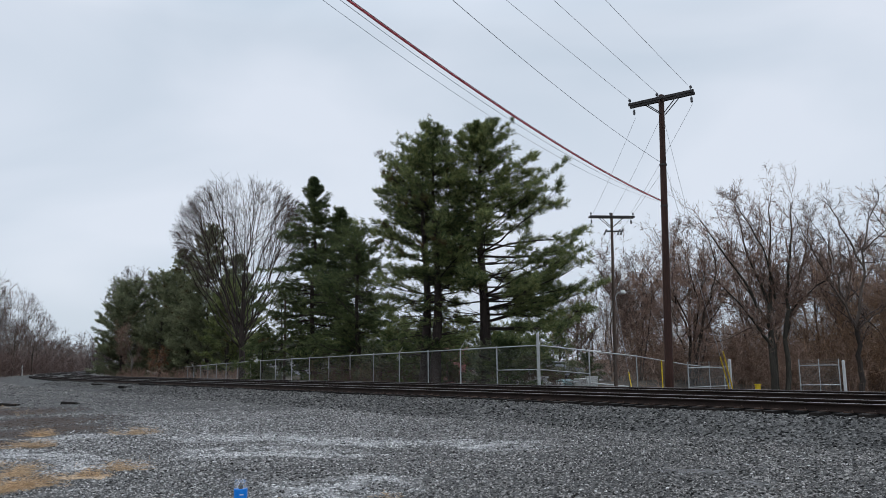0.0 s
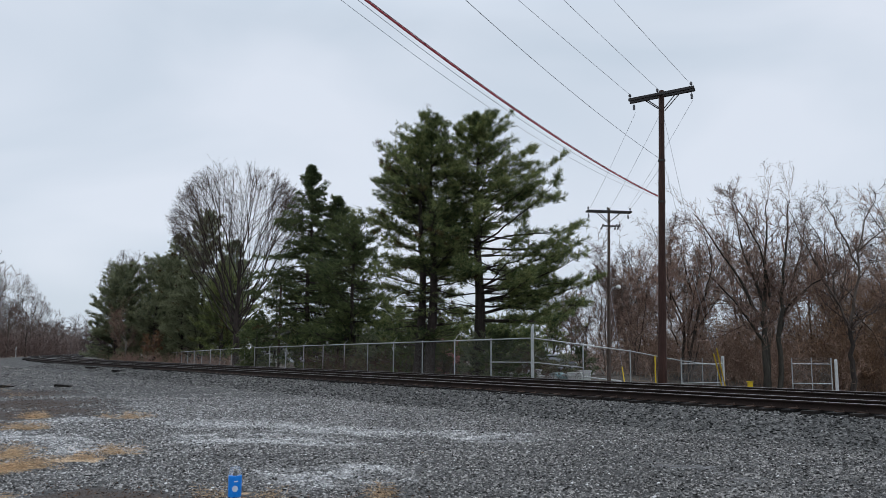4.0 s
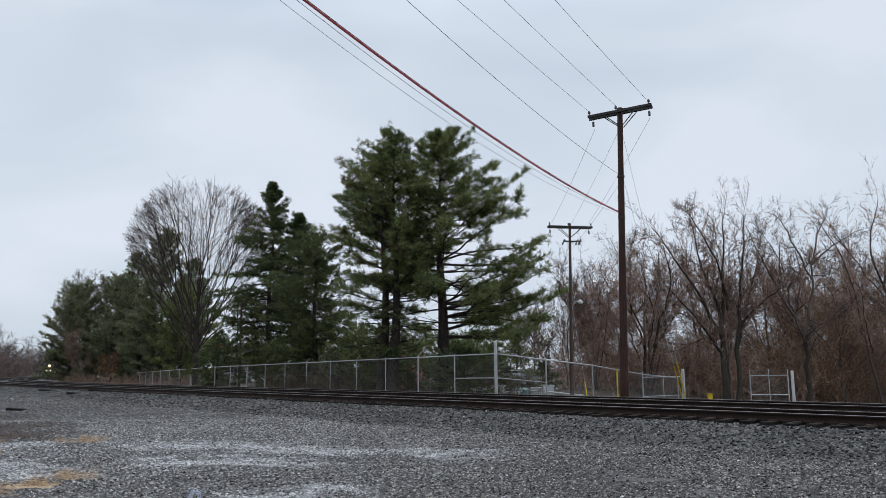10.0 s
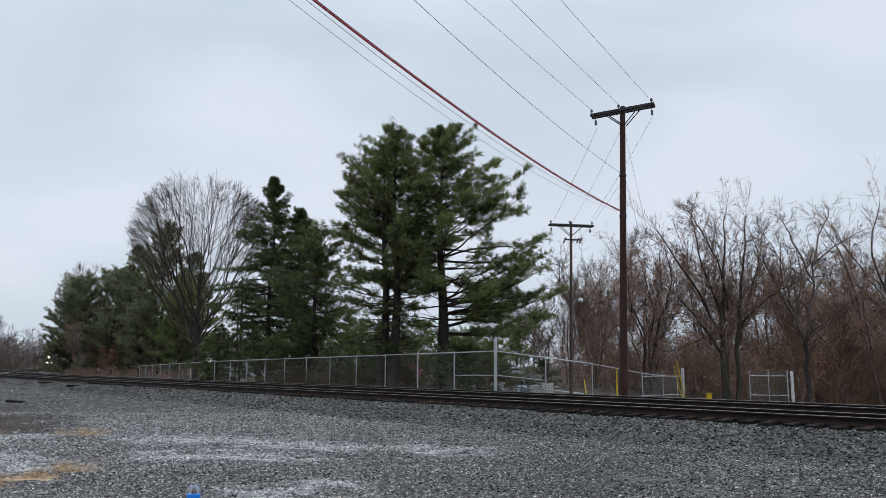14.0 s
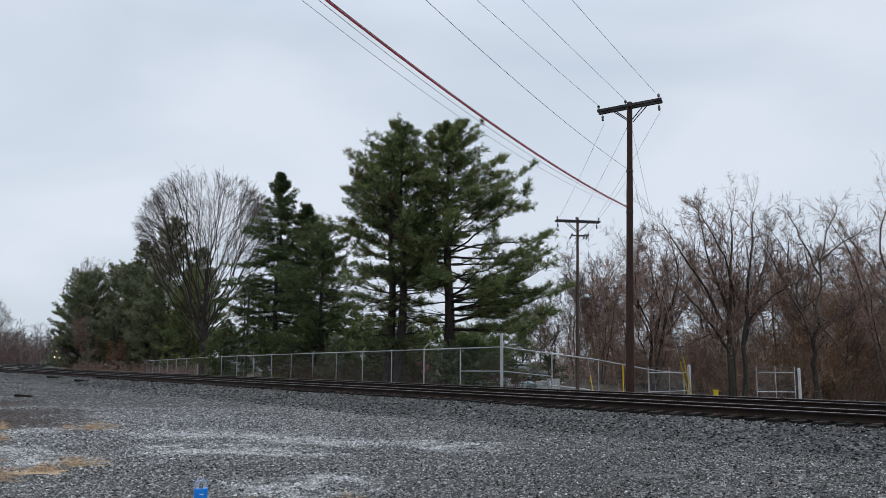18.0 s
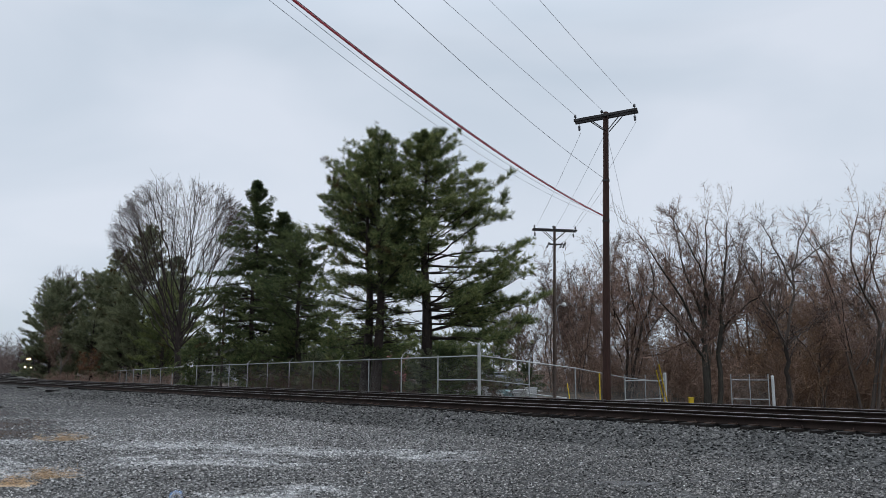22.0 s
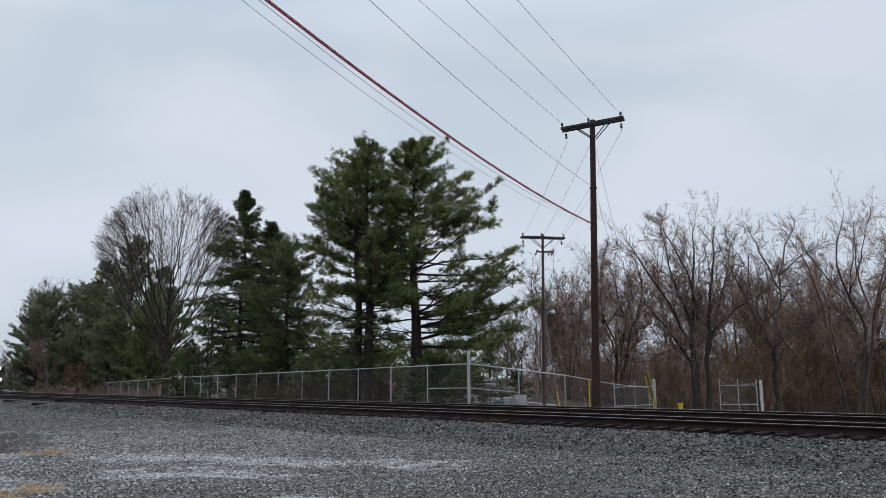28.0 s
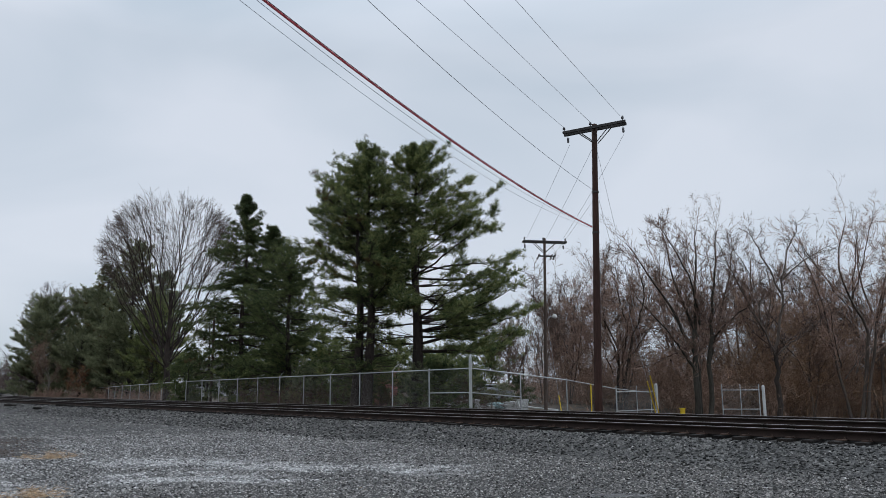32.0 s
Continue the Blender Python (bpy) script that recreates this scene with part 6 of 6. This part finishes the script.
    box = thing("utility_box", pose(x, y, ground_at(x, y)), "yellow steel utility box beside the drive", "box")
    part("case", Shape().box(0.26, 0.2, 1.05, pose(0, 0, 0.5), 0.02), YELLOW, box)
    part("lid", Shape().box(0.32, 0.26, 0.05, pose(0, 0, 1.05), 0.01), YELLOW, box)
    x, y = -13.4, 65.0
    pole = thing("old_post", pose(x, y, ground_at(x, y)), "slim grey wooden post among the evergreens", "post")
    part("post", Shape().lathe([(0.10, -0.2), (0.085, 7.2), (0.04, 7.24)], 10), POLE_GREY, pole)
    for (x, y, h) in ((-64.0, 108, 4.6), (-84.0, 156, 2.2)):
        mile = thing("line_post", pose(x, y, ground_at(x, y)), "slim lineside post by the track", "post", "lineside posts")
        part("shaft", Shape().lathe([(0.11, -0.2), (0.10, h)], 8), POLE_WOOD if h > 3 else WHITE_STEEL, mile)
        part("plate", Shape().box(0.3, 0.04, 0.35, pose(0, -0.12, h * 0.75)), WHITE_STEEL, mile)


# ---- the train ----
def locomotive(label):
    black = material("black_locomotive_paint", (0.018, 0.018, 0.02), (0.05, 0.05, 0.054), 0.6, 12, 0.5, 0, 0.05, 0.003)
    trim = material("grey_locomotive_trim", (0.34, 0.34, 0.34), (0.5, 0.5, 0.5), 1, 20, 0.5, 0, 0)
    steel = material("grimy_truck_steel", (0.03, 0.027, 0.024), (0.085, 0.075, 0.066), 2, 20, 0.8, 0.1, 0.2, 0.01)
    glass = material("cab_glass", (0.012, 0.014, 0.018), (0.03, 0.034, 0.04), 1, 10, 0.1, 0, 0)
    lamp = glowing("warm_headlight", (1.0, 0.66, 0.32), 40.0)
    ob = thing("locomotive", on_line(400, 0.75, RAIL_Z), label, "locomotive", "locomotives")
    # y points back along the train; the front is at y = 0
    part("underframe", Shape().box(3.0, 21.0, 0.35, pose(0, 10.6, 1.35), 0.04), black, ob)
    part("long_hood", Shape().box(2.0, 13.6, 2.7, pose(0, 13.6, 2.85), 0.15), black, ob)
    part("radiator", Shape().box(2.9, 4.0, 0.9, pose(0, 18.2, 3.85), 0.12), black, ob)
    cab = part("cab", Shape().box(3.0, 2.6, 3.0, pose(0, 4.6, 2.95), 0.16), black, ob)
    part("nose", Shape().box(2.1, 2.4, 1.75, pose(0, 2.2, 2.35), 0.25), black, ob)
    for x in (-0.75, 0.75):
        part("windscreen", Shape().box(0.95, 0.05, 0.62, pose(x, 3.29, 3.75), 0.02), glass, cab)
    for x in (-1.51, 1.51):
        part("side_window", Shape().box(0.05, 1.3, 0.6, pose(x, 4.7, 3.7), 0.02), glass, cab)
    part("front_stripe", Shape().box(2.5, 0.06, 0.5, pose(0, 0.07, 1.32), 0.02), trim, ob, "pale front sill")
    part("pilot", Shape().box(2.9, 0.3, 0.8, pose(0, 0.2, 0.72), 0.06), black, ob)
    part("coupler", Shape().box(0.3, 0.7, 0.35, pose(0, -0.15, 0.85), 0.05), steel, ob)
    part("fuel_tank", Shape().box(2.7, 6.0, 0.95, pose(0, 10.6, 0.75), 0.15), steel, ob)
    for y in (4.4, 16.8):
        truck = part("truck", Shape().box(2.5, 4.6, 0.5, pose(0, y, 0.68), 0.06), steel, ob)
        for k in (-1.8, 0, 1.8):
            for x in (-0.755, 0.755):
                part("wheel", Shape().lathe([(0.53, -0.06), (0.51, 0.07), (0.40, 0.075)], 20), steel, truck, at=pose(x, y + k, 0.51, 0, 90, 0))
    # lit lenses made wider than real ones; the extra glowing rim stands for glare
    for x in (-0.27, 0.27):
        part("headlight", Shape().lathe([(0.31, 0), (0.31, -0.04), (0.15, -0.08)], 14), lamp, ob, "lit warm headlight, widened for its glare", at=pose(x, 3.26, 4.22, -90, 0, 0))
    for x in (-0.85, 0.85):
        part("ditch_light", Shape().lathe([(0.22, 0), (0.22, -0.05), (0.1, -0.07)], 14), lamp, ob, "lit warm ditch light, widened for its glare", at=pose(x, 0.02, 1.72, -90, 0, 0))
    for x in (-1.42, 1.42):
        part("handrail", Shape().pipe([(x, 0.4, 1.5), (x, 0.4, 2.5), (x, 3.2, 2.5)], 0.025, 5), trim, ob)
        part("handrail", Shape().pipe([(x, 6.2, 1.5), (x, 6.2, 2.5), (x, 20.6, 2.5), (x, 20.6, 1.5)], 0.025, 5), trim, ob)
    part("exhaust_stack", Shape().box(0.5, 0.9, 0.35, pose(0, 12.0, 4.3), 0.04), steel, ob)
    part("horn", Shape().box(0.5, 0.4, 0.18, pose(0, 5.2, 4.53), 0.04), steel, ob)
    return ob


def trailing(ob):
    """The lights of an engine that is not leading are out."""
    off = material("unlit_lens", (0.25, 0.25, 0.25), (0.4, 0.4, 0.4), 3, 30, 0.2, 0, 0)
    for c in ob.children:
        if "light" in c.name:
            c.data = c.data.copy()
            c.data.materials[0] = off
            c["label"] = "unlit lamp"


# ---- build ----
tracks()
fences()
gates()
poles()
wires()
evergreens()
shrubs()
low_rail()
vase_tree()
bare_woods()
left_woods()
thickets()
dead_sapling()
oak_sapling()
straw_clumps()
litter()
bottle_marker()
old_ties()
beyond_the_fence()
lead = locomotive("black diesel locomotive with lit headlights leading on the track")
second = copy_thing(lead, lead.matrix_basis.copy())
tagged(second, "black diesel locomotive coupled behind the leading one")
trailing(second)
lot_stones()
ballast_stones()


def motions():
    """The locomotives come round the bend, the second coupled behind the first."""
    for ob, back in ((lead, 0.0), (second, 22.3)):
        rows = []
        for k in range(33):
            s = 252.7 - 14.59 * (k - 24) + back
            a, b = on_line(s + 2, 0.75, RAIL_Z).translation, on_line(s + 18, 0.75, RAIL_Z).translation
            d = (b - a).normalized()
            rows.append((float(k), pose(a.x - 2 * d.x, a.y - 2 * d.y, RAIL_Z, 0, 0, math.degrees(math.atan2(-d.x, d.y)))))
        walk(ob, rows)


motions()
